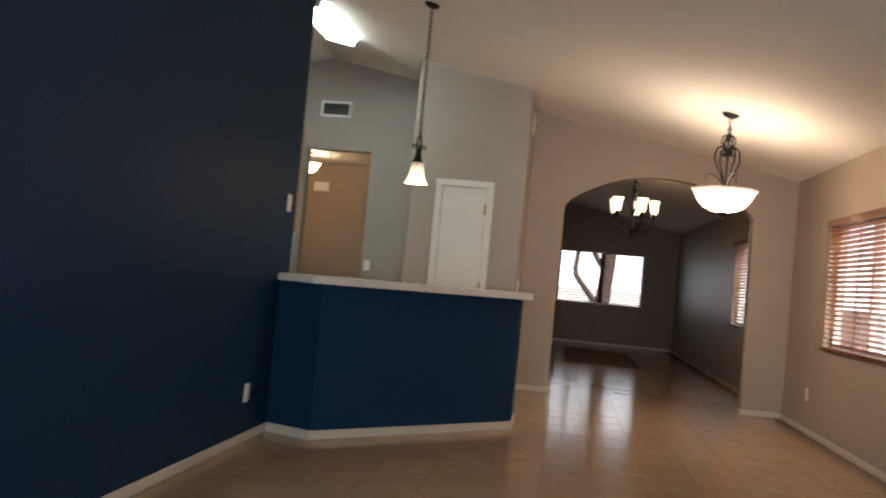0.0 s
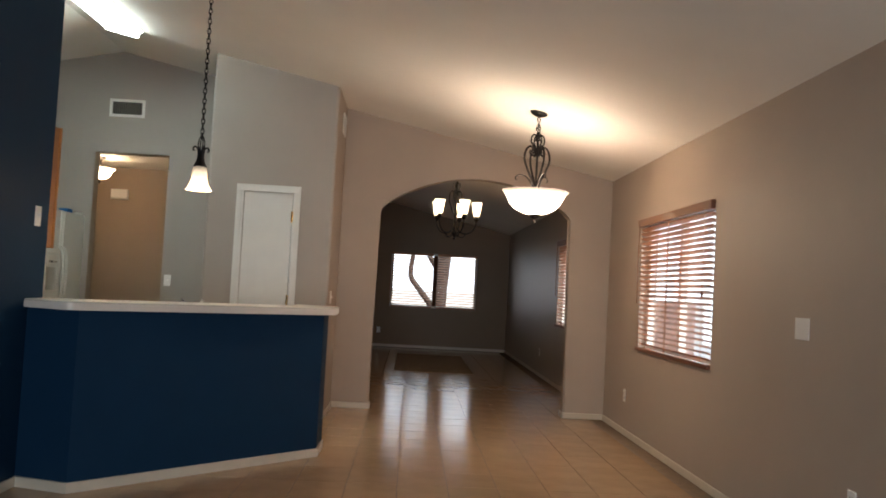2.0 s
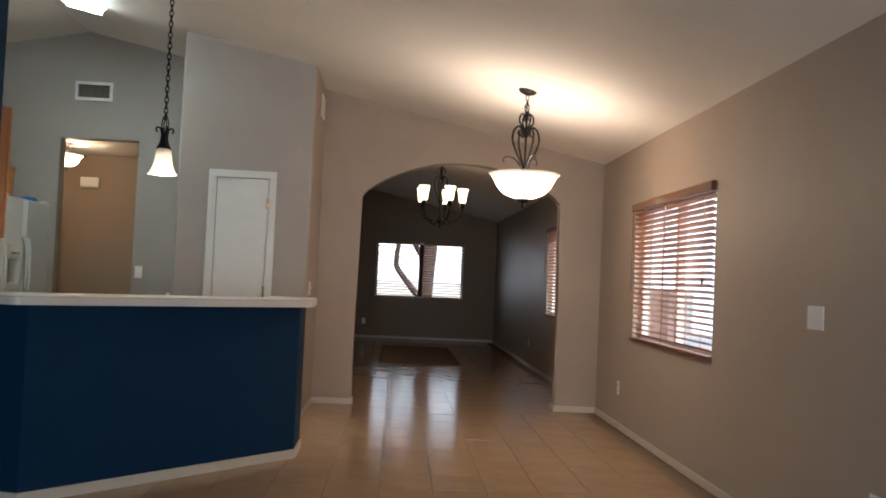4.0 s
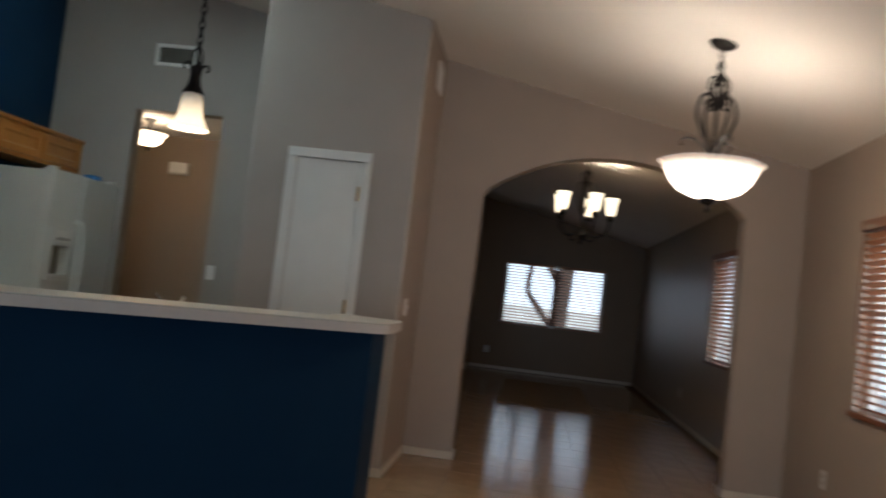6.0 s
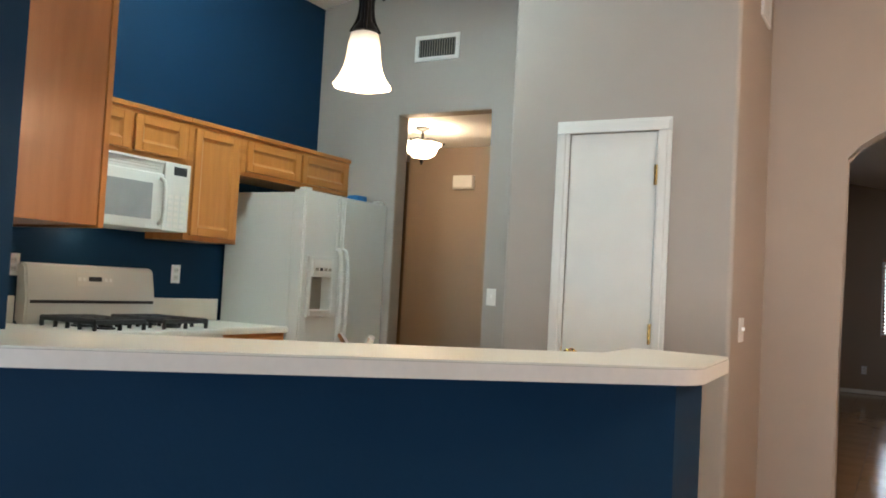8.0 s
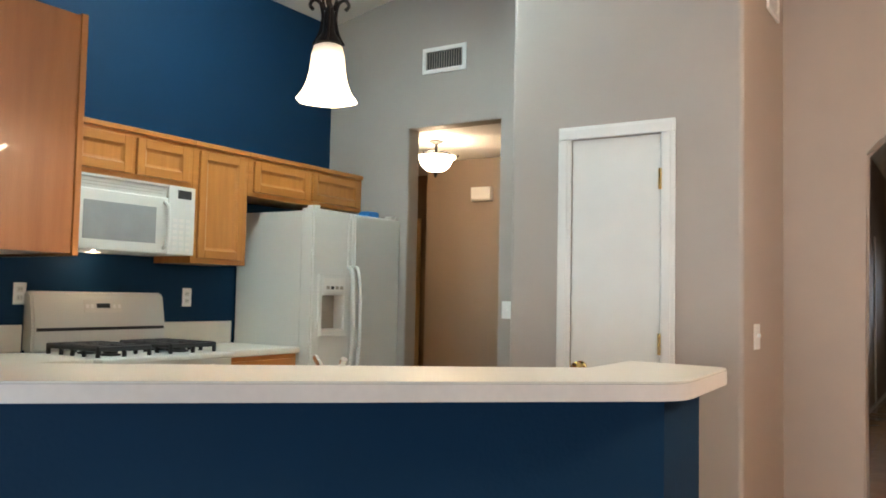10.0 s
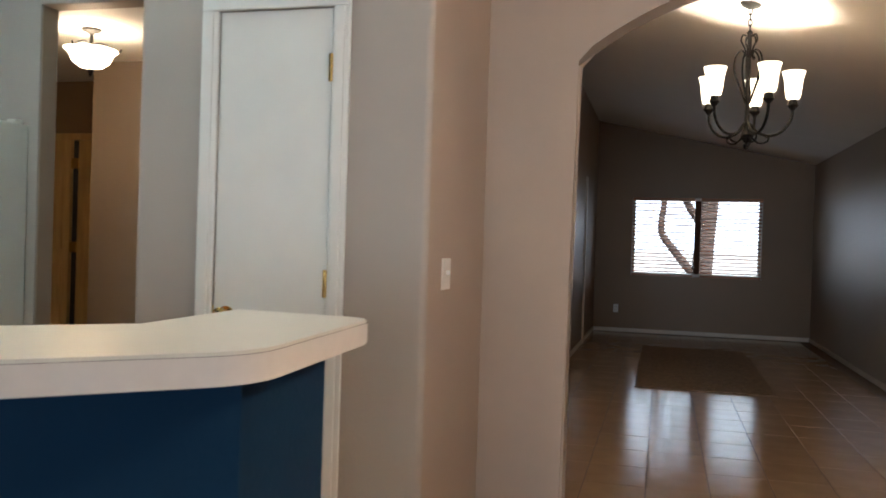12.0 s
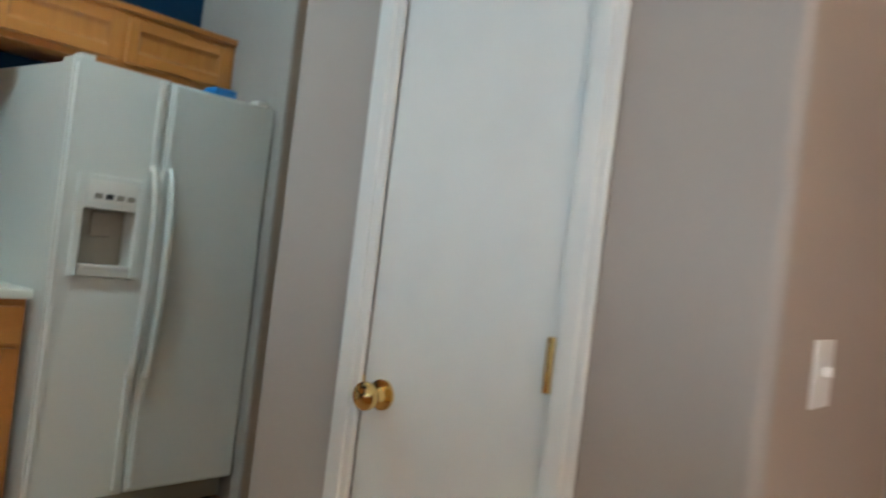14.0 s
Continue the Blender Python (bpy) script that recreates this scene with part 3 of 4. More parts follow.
def grille(name, m, w, h, n, label, upright=True):
    """A wall register of w by h, facing -y before the turn m."""
    ob = thing(name, m.translation, label, "vent")

    def put(nm, boxes, mat, bev=0.0):
        bm = B(*boxes, bevel=bev)
        bm.transform(m)
        part(nm, bm, mat, ob)
    f = 0.03
    put("backing", [(-w / 2 + 0.005, w / 2 - 0.005, -0.004, -0.001, -h / 2 + 0.005, h / 2 - 0.005)], M_VOID)
    put("frame", [(-w / 2, -w / 2 + f, -0.014, 0, -h / 2, h / 2), (w / 2 - f, w / 2, -0.014, 0, -h / 2, h / 2), (-w / 2 + f, w / 2 - f, -0.014, 0, h / 2 - f, h / 2), (-w / 2 + f, w / 2 - f, -0.014, 0, -h / 2, -h / 2 + f)], M_PLATE, 0.003)
    for i in range(n):
        if upright:
            x = -w / 2 + f + (i + 0.5) * (w - 2 * f) / n
            put("slat", [(x - 0.0022, x + 0.0022, -0.012, -0.004, -h / 2 + f, h / 2 - f)], M_RECESS)
        else:
            z = -h / 2 + f + (i + 0.5) * (h - 2 * f) / n
            put("slat", [(-w / 2 + f, w / 2 - f, -0.012, -0.004, z - 0.003, z + 0.003)], M_PLATE)
    return ob


grille("wall_vent", pose(-0.172, YH, 2.943), 0.365, 0.188, 15, "white framed air register with dark upright slats high on the wall")
grille("wall_vent", pose(XP1, 8.40, 2.80, 0, 0, 90), 0.26, 0.20, 8, "white return air grille high on the pantry side wall", False)

# ---- kitchen ----
XC = -0.889       # upper cabinet fronts
CZ0, CZ1 = 1.425, 2.128


def panel_door(parent, face, a0, a1, z0, z1, knob=False):
    """A frame-and-panel door on a front that faces +x at face."""
    g, r = 0.004, 0.052
    a0, a1, z0, z1 = a0 + g, a1 - g, z0 + g, z1 - g
    d = part("door", B((face, face + 0.007, a0 + r - 0.004, a1 - r + 0.004, z0 + r - 0.004, z1 - r + 0.004)), M_OAK, parent)
    for a in (a0, a1 - r):
        part("stile", B((face, face + 0.022, a, a + r, z0, z1), bevel=0.004), M_OAK, d)
    for z in (z0, z1 - r):
        part("rail", B((face, face + 0.022, a0 + r, a1 - r, z, z + r), bevel=0.004), M_OAKH, d)
    bm = bmesh.new()
    rings = []
    for x, k in ((face + 0.019, 0.0), (face + 0.013, 0.006), (face + 0.0072, 0.016)):
        rings.append([bm.verts.new((x, y, z)) for y, z in ((a0 + r + k, z0 + r + k), (a1 - r - k, z0 + r + k), (a1 - r - k, z1 - r - k), (a0 + r + k, z1 - r - k))])
    for lo, hi in zip(rings, rings[1:]):
        for i in range(4):
            j = (i + 1) % 4
            bm.faces.new((lo[i], lo[j], hi[j], hi[i]))
    part("bead", bm, M_OAK, d)
    return d


def upper(y0, y1, z0, z1, doors, label):
    ob = thing("upper_cabinet", (XB, (y0 + y1) / 2, z0), label, "cabinet", "kitchen wall cabinets")
    part("body", B((XB, XC - 0.022, y0 + 0.001, y1 - 0.001, z0, z1), bevel=0.002), M_OAK, ob)
    part("face_frame", B((XC - 0.022, XC, y0 + 0.001, y1 - 0.001, z0, z1), bevel=0.002), M_OAKH, ob)
    part("top_trim", B((XC - 0.01, XC + 0.018, y0 + 0.001, y1 - 0.001, z1 - 0.012, z1 + 0.018), bevel=0.004), M_OAKH, ob)
    w = (y1 - y0 - 0.05) / doors
    for i in range(doors):
        panel_door(ob, XC, y0 + 0.025 + i * w + 0.012, y0 + 0.025 + (i + 1) * w - 0.012, z0 + 0.025, z1 - 0.03)
    return ob


upper(6.53, 7.36, 1.862, CZ1, 2, "honey oak two-door wall cabinet above the microwave")
upper(7.36, 7.80, CZ0, CZ1, 1, "tall honey oak wall cabinet beside the microwave")
upper(7.80, 8.955, 1.868, CZ1, 2, "short honey oak wall cabinet above the refrigerator")
upper(5.30, 6.53, CZ0, CZ1, 3, "honey oak three-door wall cabinet running to the corner")

# the end cabinet on the near kitchen wall, which shows its side
ob = thing("end_cabinet", (0.25, YN, 1.372), "honey oak wall cabinet hung on the near wall, plain side panel", "cabinet")
part("body", B((-0.55, 0.575, YN, YN + 0.36, 1.372, 2.134), bevel=0.002), M_OAKR, ob)
part("face_frame", B((-0.55, 0.582, YN + 0.36, YN + 0.382, 1.365, 2.14), bevel=0.002), M_OAK, ob)
part("bottom_rail", B((-0.50, 0.55, YN + 0.012, YN + 0.05, 1.335, 1.372), bevel=0.002), M_OAKH, ob)
for i in range(2):
    d = part("door", B((-0.53 + i * 0.55, 0.0 + i * 0.55, YN + 0.382, YN + 0.402, 1.39, 2.115), bevel=0.003), M_OAK, ob)

# microwave over the stove
MF, my0, my1, mz0, mz1 = -0.815, 6.55, 7.325, 1.463, 1.852
mw = thing("microwave", (XB, (my0 + my1) / 2, mz0), "white over-the-range microwave with grey window, closed", "microwave")
part("body", B((XB + 0.002, MF - 0.03, my0, my1, mz0, mz1), bevel=0.004), M_APPL, mw)
bm = bmesh.new()
slab(bm, [(MF - 0.05, my0, mz1 - 0.07), (MF - 0.022, my0, mz1 - 0.072), (MF - 0.012, my0, mz1 - 0.018), (MF - 0.004, my0, mz1 - 0.012), (MF - 0.004, my0, mz1), (MF - 0.05, my0, mz1)], my1 - my0 - 0.19, (0, 1, 0))
vent = part("vent_strip", bm, M_APPL, mw)
for i in range(2):
    z = mz1 - 0.036 - i * 0.016
    part("vent_slot", B((MF - 0.024, MF - 0.0145 - i * 0.003, my0 + 0.03, my1 - 0.22, z - 0.002, z)), M_RECESS, vent)
d = part("door", B((MF - 0.03, MF, my0, my1 - 0.19, mz0, mz1 - 0.074), bevel=0.008), M_APPL, mw)
part("window", B((MF - 0.004, MF + 0.0015, my0 + 0.06, my1 - 0.27, mz0 + 0.055, mz1 - 0.135), bevel=0.001), M_SMOKE, d, "grey dotted glass window")
bm = bmesh.new()
yh = my1 - 0.215
tube(bm, smooth_path([(MF - 0.005, yh, mz0 + 0.03), (MF + 0.03, yh, mz0 + 0.06), (MF + 0.036, yh, (mz0 + mz1) / 2 - 0.03), (MF + 0.03, yh, mz1 - 0.13), (MF - 0.005, yh, mz1 - 0.10)]), 0.012, 10)
part("handle", bm, M_APPL, d, "white bar handle", True)
cp = part("control_panel", B((MF - 0.03, MF - 0.002, my1 - 0.188, my1, mz0, mz1), bevel=0.005), M_APPL, mw)
part("display", B((MF - 0.004, MF - 0.0005, my1 - 0.125, my1 - 0.03, mz1 - 0.07, mz1 - 0.022)), M_BLACK, cp, "black clock display")
for r in range(6):
    for c in range(3):
        y, z = my1 - 0.14 + c * 0.045, mz0 + 0.03 + r * 0.033
        part("button", B((MF - 0.004, MF - 0.0005, y - 0.016, y + 0.016, z - 0.009, z + 0.009)), M_APPG, cp)
lens_y = 6.86
part("cooktop_light", B((XB + 0.10, XB + 0.15, lens_y - 0.03, lens_y + 0.03, mz0 - 0.004, mz0 - 0.0005)), glowing("cooktop lamp lens", (1.0, 0.70, 0.38), 2.0), mw, "lit lamp lens underneath")

# stove
SY0, SY1, SF, SZ = 6.55, 7.385, -0.54, 0.925
st = thing("stove", (XB, (SY0 + SY1) / 2, 0), "white gas stove with black grates and backguard", "stove")
part("body", B((XB + 0.03, SF, SY0, SY1, 0.08, SZ - 0.03), bevel=0.005), M_APPL, st)
part("toe_kick", B((XB + 0.05, SF - 0.05, SY0 + 0.02, SY1 - 0.02, 0, 0.08)), M_BLACK, st)
part("cooktop", B((XB + 0.03, SF + 0.02, SY0 - 0.004, SY1 + 0.004, SZ - 0.03, SZ), bevel=0.008), M_APPL, st)
bg = bmesh.new()
slab(bg, [(XB + 0.004, SY0, SZ), (XB + 0.10, SY0, SZ), (XB + 0.105, SY0, 1.06), (XB + 0.075, SY0, 1.225), (XB + 0.055, SY0, 1.245), (XB + 0.004, SY0, 1.245)], SY1 - SY0, (0, 1, 0))
bmesh.ops.bevel(bg, geom=list(bg.edges), offset=0.012, segments=3, affect="EDGES")
guard = part("backguard", bg, M_APPL, st, "", True)
part("gap_strip", B((XB + 0.104, XB + 0.109, SY0 + 0.02, SY1 - 0.02, 1.035, 1.052)), M_BLACK, guard)
ym = (SY0 + SY1) / 2


def on_guard(a0, a1, z0, z1, name, mat, lift=0.002):
    bm = bmesh.new()
    xx = lambda z: XB + 0.105 - (z - 1.06) / 0.165 * 0.03
    slab(bm, [(xx(z0) - 0.006, a0, z0), (xx(z0) - 0.006, a1, z0), (xx(z1) - 0.006, a1, z1), (xx(z1) - 0.006, a0, z1)], 0.006 + lift, (1, 0, 0.15))
    return part(name, bm, mat, guard)


on_guard(ym - 0.12, ym + 0.12, 1.13, 1.20, "clock_panel", M_APPG)
on_guard(ym - 0.042, ym + 0.042, 1.155, 1.18, "display", M_BLACK, 0.004)
for i in range(4):
    y = ym + (-0.1, -0.07, 0.07, 0.1)[i]
    on_guard(y - 0.01, y + 0.01, 1.155, 1.175, "button", M_PLATE, 0.004)
for gy in (SY0 + 0.20, SY1 - 0.20):
    gr = bmesh.new()
    x0, x1, y0, y1, z = XB + 0.17, SF - 0.09, gy - 0.15, gy + 0.15, SZ + 0.042
    for a, b in (((x0, y0), (x1, y0)), ((x1, y0), (x1, y1)), ((x1, y1), (x0, y1)), ((x0, y1), (x0, y0)), (((x0 + x1) / 2, y0), ((x0 + x1) / 2, y1)), ((x0, gy), (x1, gy)), ((x0 + 0.11, y0), (x0 + 0.11, y1)), ((x1 - 0.11, y0), (x1 - 0.11, y1))):
        tube(gr, [(*a, z), (*b, z)], 0.0145, 6)
    for x in (x0, x1, (x0 + x1) / 2, x0 + 0.11, x1 - 0.11):
        for y in (y0, gy, y1):
            tube(gr, [(x, y, SZ), (x, y, z + 0.012)], 0.011, 6)
    part("grate", gr, M_BLACK, st, "black cast iron grate", True)
    for x in (x0 + 0.11, x1 - 0.11):
        bm = bmesh.new()
        lathe(bm, [(0.001, 0.0), (0.05, 0.0), (0.05, 0.008), (0.036, 0.012), (0.036, 0.020), (0.001, 0.022)], (x, gy, SZ), 20)
        part("burner", bm, M_BLACK, st, "", True)
part("oven_door", B((SF, SF + 0.03, SY0 + 0.005, SY1 - 0.005, 0.25, 0.78), bevel=0.006), M_APPL, st)
part("drawer", B((SF, SF + 0.03, SY0 + 0.005, SY1 - 0.005, 0.085, 0.24), bevel=0.006), M_APPL, st)
bm = bmesh.new()
tube(bm, smooth_path([(SF + 0.03, SY0 + 0.08, 0.73), (SF + 0.07, SY0 + 0.10, 0.73), (SF + 0.07, SY1 - 0.10, 0.73), (SF + 0.03, SY1 - 0.08, 0.73)], 4), 0.012, 8)
part("handle", bm, M_APPL, st, "", True)
for i in range(5):
    bm = bmesh.new()
    lathe(bm, [(0.02, 0), (0.02, 0.02), (0.001, 0.022)], segs=16)
    bm.transform(pose(SF + 0.02, SY0 + 0.1 + i * 0.145, 0.85, 0, 90, 0))
    part("knob", bm, M_APPG, st, "", True)


# base cabinets and counters beside the stove
def base_unit(y0, y1, label):
    ob = thing("base_cabinet", (XB, (y0 + y1) / 2, 0), label, "cabinet", "kitchen base cabinets")
    f = -0.60
    part("body", B((XB + 0.002, f - 0.02, y0 + 0.001, y1 - 0.001, 0.1, 0.886)), M_OAK, ob)
    part("face_frame", B((f - 0.02, f, y0 + 0.001, y1 - 0.001, 0.1, 0.886)), M_OAKH, ob)
    part("toe_kick", B((XB + 0.002, f - 0.08, y0 + 0.001, y1 - 0.001, 0, 0.1)), M_BLACK, ob)
    part("drawer", B((f, f + 0.02, y0 + 0.02, y1 - 0.02, 0.72, 0.86), bevel=0.004), M_OAKH, ob)
    panel_door(ob, f, y0 + 0.02, y1 - 0.02, 0.12, 0.71)
    return ob


base_unit(7.395, 7.975, "honey oak base cabinet between stove and refrigerator")
base_unit(5.93, 6.54, "honey oak base cabinet beside the stove")
base_unit(5.30, 5.93, "honey oak base cabinet at the corner")


def counter(y0, y1):
    ob = thing("countertop", (XB, (y0 + y1) / 2, 0.888), "cream laminate kitchen countertop with backsplash lip", "countertop")
    part("top", B((XB + 0.002, -0.575, y0, y1, 0.888, 0.926), bevel=0.006), M_LAM, ob)
    part("backsplash", B((XB + 0.002, XB + 0.022, y0, y1, 0.927, 1.068), bevel=0.004), M_LAM, ob)
    return ob


counter(7.392, 7.985)
counter(5.29, 6.542)

# refrigerator
FX, FY0, FY1, FZ, GAP = -0.52, 8.0, 8.945, 1.80, 8.405
fr = thing("refrigerator", (XB, (FY0 + FY1) / 2, 0), "white side-by-side refrigerator with ice and water dispenser", "refrigerator")
part("body", B((XB + 0.03, FX - 0.085, FY0 + 0.003, FY1 - 0.003, 0.03, FZ - 0.015), bevel=0.006), M_APPL, fr)
part("kick_grille", B((FX - 0.085, FX - 0.055, FY0 + 0.02, FY1 - 0.02, 0.025, 0.115)), M_RECESS, fr)
for y in (FY0 + 0.05, FY1 - 0.05):
    bm = bmesh.new()
    lathe(bm, [(0.001, 0), (0.022, 0), (0.022, 0.03), (0.001, 0.03)], (FX - 0.1, y, 0), 14)
    part("foot", bm, M_BLACK, fr)
# dispenser opening in the freezer door
da0, da1, dz0, dz1 = 8.066, 8.352, 0.99, 1.382
ra0, ra1, rz0, rz1 = 8.099, 8.315, 1.025, 1.25
bm = bmesh.new()
gy = GAP - 0.004
ring = [(FY0, 0.12), (gy, 0.12), (gy, FZ), (FY0, FZ), (FY0, 0.121), (ra0, rz0), (ra0, rz1), (ra1, rz1), (ra1, rz0), (ra0 + 0.001, rz0)]
slab(bm, [(FX, y, z) for y, z in ring], 0.08, (-1, 0, 0))
fd = part("freezer_door", bm, M_APPL, fr)
part("door_edge", B((FX - 0.002, FX + 0.012, FY0 + 0.012, FY0 + 0.028, 0.14, FZ - 0.02), bevel=0.004), M_APPL, fd)
part("fridge_door", B((FX - 0.08, FX + 0.004, GAP + 0.004, FY1, 0.12, FZ - 0.002), bevel=0.014, ), M_APPL, fr)
part("dispenser_bezel", B((FX, FX + 0.016, da0, ra0, dz0, dz1), (FX, FX + 0.016, ra1, da1, dz0, dz1), (FX, FX + 0.016, ra0, ra1, dz0, rz0), (FX, FX + 0.016, ra0, ra1, rz1, dz1), bevel=0.005), M_APPL, fd)
part("dispenser_recess", B((FX - 0.078, FX - 0.07, ra0, ra1, rz0, rz1)), M_RECESS, fd, "grey dispenser recess")
part("drip_tray", B((FX - 0.07, FX + 0.02, ra0 + 0.004, ra1 - 0.004, rz0 - 0.004, rz0 + 0.01), bevel=0.003), M_APPG, fd)
part("paddle", B((FX - 0.07, FX - 0.05, ra0 + 0.07, ra1 - 0.07, rz0 + 0.12, rz1 - 0.01), bevel=0.003), M_RECESS, fd)
part("control_strip", B((FX + 0.014, FX + 0.0185, ra0 + 0.012, ra1 - 0.012, rz1 + 0.025, dz1 - 0.02)), M_APPG, fd)
for i in range(4):
    y = ra0 + 0.035 + i * 0.045
    part("button", B((FX + 0.018, FX + 0.0205, y, y + 0.03, rz1 + 0.04, rz1 + 0.06)), M_RECESS if i != 1 else M_BLACK, fd)
for y, door_ob in ((GAP - 0.035, fd), (GAP + 0.035, None)):
    bm = bmesh.new()
    s = -1 if door_ob else 1
    tube(bm, smooth_path([(FX, y, 0.60), (FX + 0.03, y, 0.64), (FX + 0.052, y, 0.90), (FX + 0.058, y, 1.10), (FX + 0.052, y, 1.30), (FX + 0.032, y, 1.42), (FX, y, 1.44)]), 0.015, 10)
    part("handle", bm, M_APPL, fr, "long curved white handle", True)
    for z0, z1 in ((1.44, FZ - 0.01), (0.14, 0.60)):
        part("handle_rail", B((FX, FX + 0.012, y - 0.014, y + 0.014, z0, z1), bevel=0.004), M_APPL, fr)
for y in (FY0 + 0.03, FY1 - 0.09):
    part("hinge_cap", B((FX - 0.07, FX - 0.01, y, y + 0.06, FZ, FZ + 0.022), bevel=0.006), M_APPG, fr)

bm = B((FX - 0.16, FX - 0.06, 8.66, 8.78, FZ, FZ + 0.045), bevel=0.014)
for v in bm.verts:
    v.co += Vector((noise.noise(v.co * 30), noise.noise(v.co * 31 + Vector((5, 0, 0))), 0.0)) * 0.006
tagged(part("folded_cloth", bm, M_BLUECLOTH, None, "", True), "small blue folded cloth on top of the refrigerator", "cloth")

# sink counter behind the bar, with a faucet that shows over the bar top
sc = thing("sink_counter", (1.3, 5.9, 0), "cream laminate sink counter behind the bar half wall", "countertop")
bm = bmesh.new()
prism(bm, [(1.10, 5.26), (2.10, 6.33), (2.10, 6.68), (1.52, 6.70), (0.64, 5.76)], 0.888, 0.926)
part("top", bm, M_LAM, sc)
bm = bmesh.new()
prism(bm, [(1.10, 5.28), (2.09, 6.34), (2.09, 6.66), (1.56, 6.66), (0.68, 5.74)], 0.0, 0.887)
part("body", bm, M_OAK, sc)
fa = thing("faucet", (1.41, 5.91, 0.926), "chrome kitchen faucet with a lever handle", "faucet")
bm = bmesh.new()
lathe(bm, [(0.001, 0), (0.028, 0), (0.028, 0.012), (0.02, 0.02), (0.018, 0.10), (0.012, 0.11), (0.001, 0.112)], (1.48, 5.885, 0.926), 18)
part("body", bm, M_CHROME, fa, "", True)
bm = bmesh.new()
tube(bm, smooth_path([(1.48, 5.885, 1.0), (1.44, 5.90, 1.02), (1.34, 5.935, 1.03), (1.24, 5.97, 1.025), (1.19, 5.985, 1.0)]), 0.012, 10)
part("spout", bm, M_CHROME, fa, "", True)
bm = bmesh.new()
tube(bm, smooth_path([(1.48, 5.885, 1.03), (1.482, 5.884, 1.06), (1.495, 5.876, 1.082)]), 0.010, 8)
part("cap", bm, M_CHROME, fa, "", True)
bm = bmesh.new()
tube(bm, smooth_path([(1.40, 5.915, 1.02), (1.37, 5.926, 1.05), (1.335, 5.94, 1.076)]), 0.012, 8, 0.009)
part("lever", bm, M_CHROME, fa, "", True)

# fluorescent kitchen light on the right slope of the ceiling
flx, fly0, fly1, flw = 0.18, 6.54, 7.72, 0.175
fl = thing("ceiling_light", (flx, (fly0 + fly1) / 2, ceil_z(flx)), "lit white fluorescent wraparound ceiling light", "ceiling light")
tilt = math.degrees(math.atan(SR))
fm = pose(flx, 0, ceil_z(flx), 0, tilt, 0)
bm = bmesh.new()
slab(bm, [(-flw, fly0 + 0.01, -0.012), (-flw + 0.045, fly0 + 0.01, -0.075), (flw - 0.045, fly0 + 0.01, -0.075), (flw, fly0 + 0.01, -0.012)], fly1 - fly0 - 0.02, (0, 1, 0))
bm.transform(fm)
part("diffuser", bm, M_TUBE, fl, "glowing ribbed acrylic diffuser")
bm = B((-flw, flw, fly0, fly1, -0.012, 0), (-flw + 0.02, flw - 0.02, fly0, fly0 + 0.009, -0.08, -0.012), (-flw + 0.02, flw - 0.02, fly1 - 0.009, fly1, -0.08, -0.012), bevel=0.002)
bm.transform(fm)
part("housing", bm, M_PLATE, fl)


# ---- hanging lamps ----
def scroll(cx, cy, ang, pts):
    """Points (outward, up) turned by ang about the upright through cx, cy."""
    c, s = math.cos(ang), math.sin(ang)
    return smooth_path([(cx + r * c, cy + r * s, z) for r, z in pts], 6)


def chain(bm, x, y, z0, z1, pitch=0.034, r=0.0035, w=0.011):
    n = int((z1 - z0) / pitch)
    for i in range(n):
        zc = z0 + (i + 0.5) * (z1 - z0) / n
        ring = []
        for k in range(13):
            a = 2 * math.pi * k / 12
            u, v = w * math.cos(a), (pitch * 0.68) * math.sin(a)
            ring.append((x + (u if i % 2 else 0), y + (0 if i % 2 else u), zc + v))
        tube(bm, ring, r, 5)


def canopy(bm, x, y, r=0.065):
    z = ceil_z(x)
    k = len(bm.verts)
    rings = lathe(bm, [(0.001, -0.032), (r * 0.35, -0.030), (r * 0.8, -0.018), (r, -0.004), (r, 0.012)], (0, 0, 0), 24)
    m = pose(x, y, z, 0, tilt, 0)
    for ring in rings:
        for v in ring:
            v.co = m @ v.co


# bowl lamp over the dining place
bx, by, brim = 3.815, 6.73, 2.045
bl = thing("pendant_bowl_lamp", (bx, by, brim), "wrought iron pendant with a lit alabaster glass bowl", "pendant lamp")
bm = bmesh.new()
canopy(bm, bx, by, 0.07)
part("canopy", bm, M_IRON, bl, "bronze ceiling canopy", True)
bm = bmesh.new()
chain(bm, bx, by, 2.545, ceil_z(bx) - 0.03)
part("chain", bm, M_IRON, bl, "", True)
bm = bmesh.new()
tube(bm, [(bx, by, brim - 0.22), (bx, by, 2.50)], 0.009, 10)
lathe(bm, [(0.001, 0.0), (0.016, 0.005), (0.02, 0.02), (0.012, 0.035), (0.016, 0.045), (0.001, 0.05)], (bx, by, 2.47), 14)
part("stem", bm, M_IRON, bl, "", True)
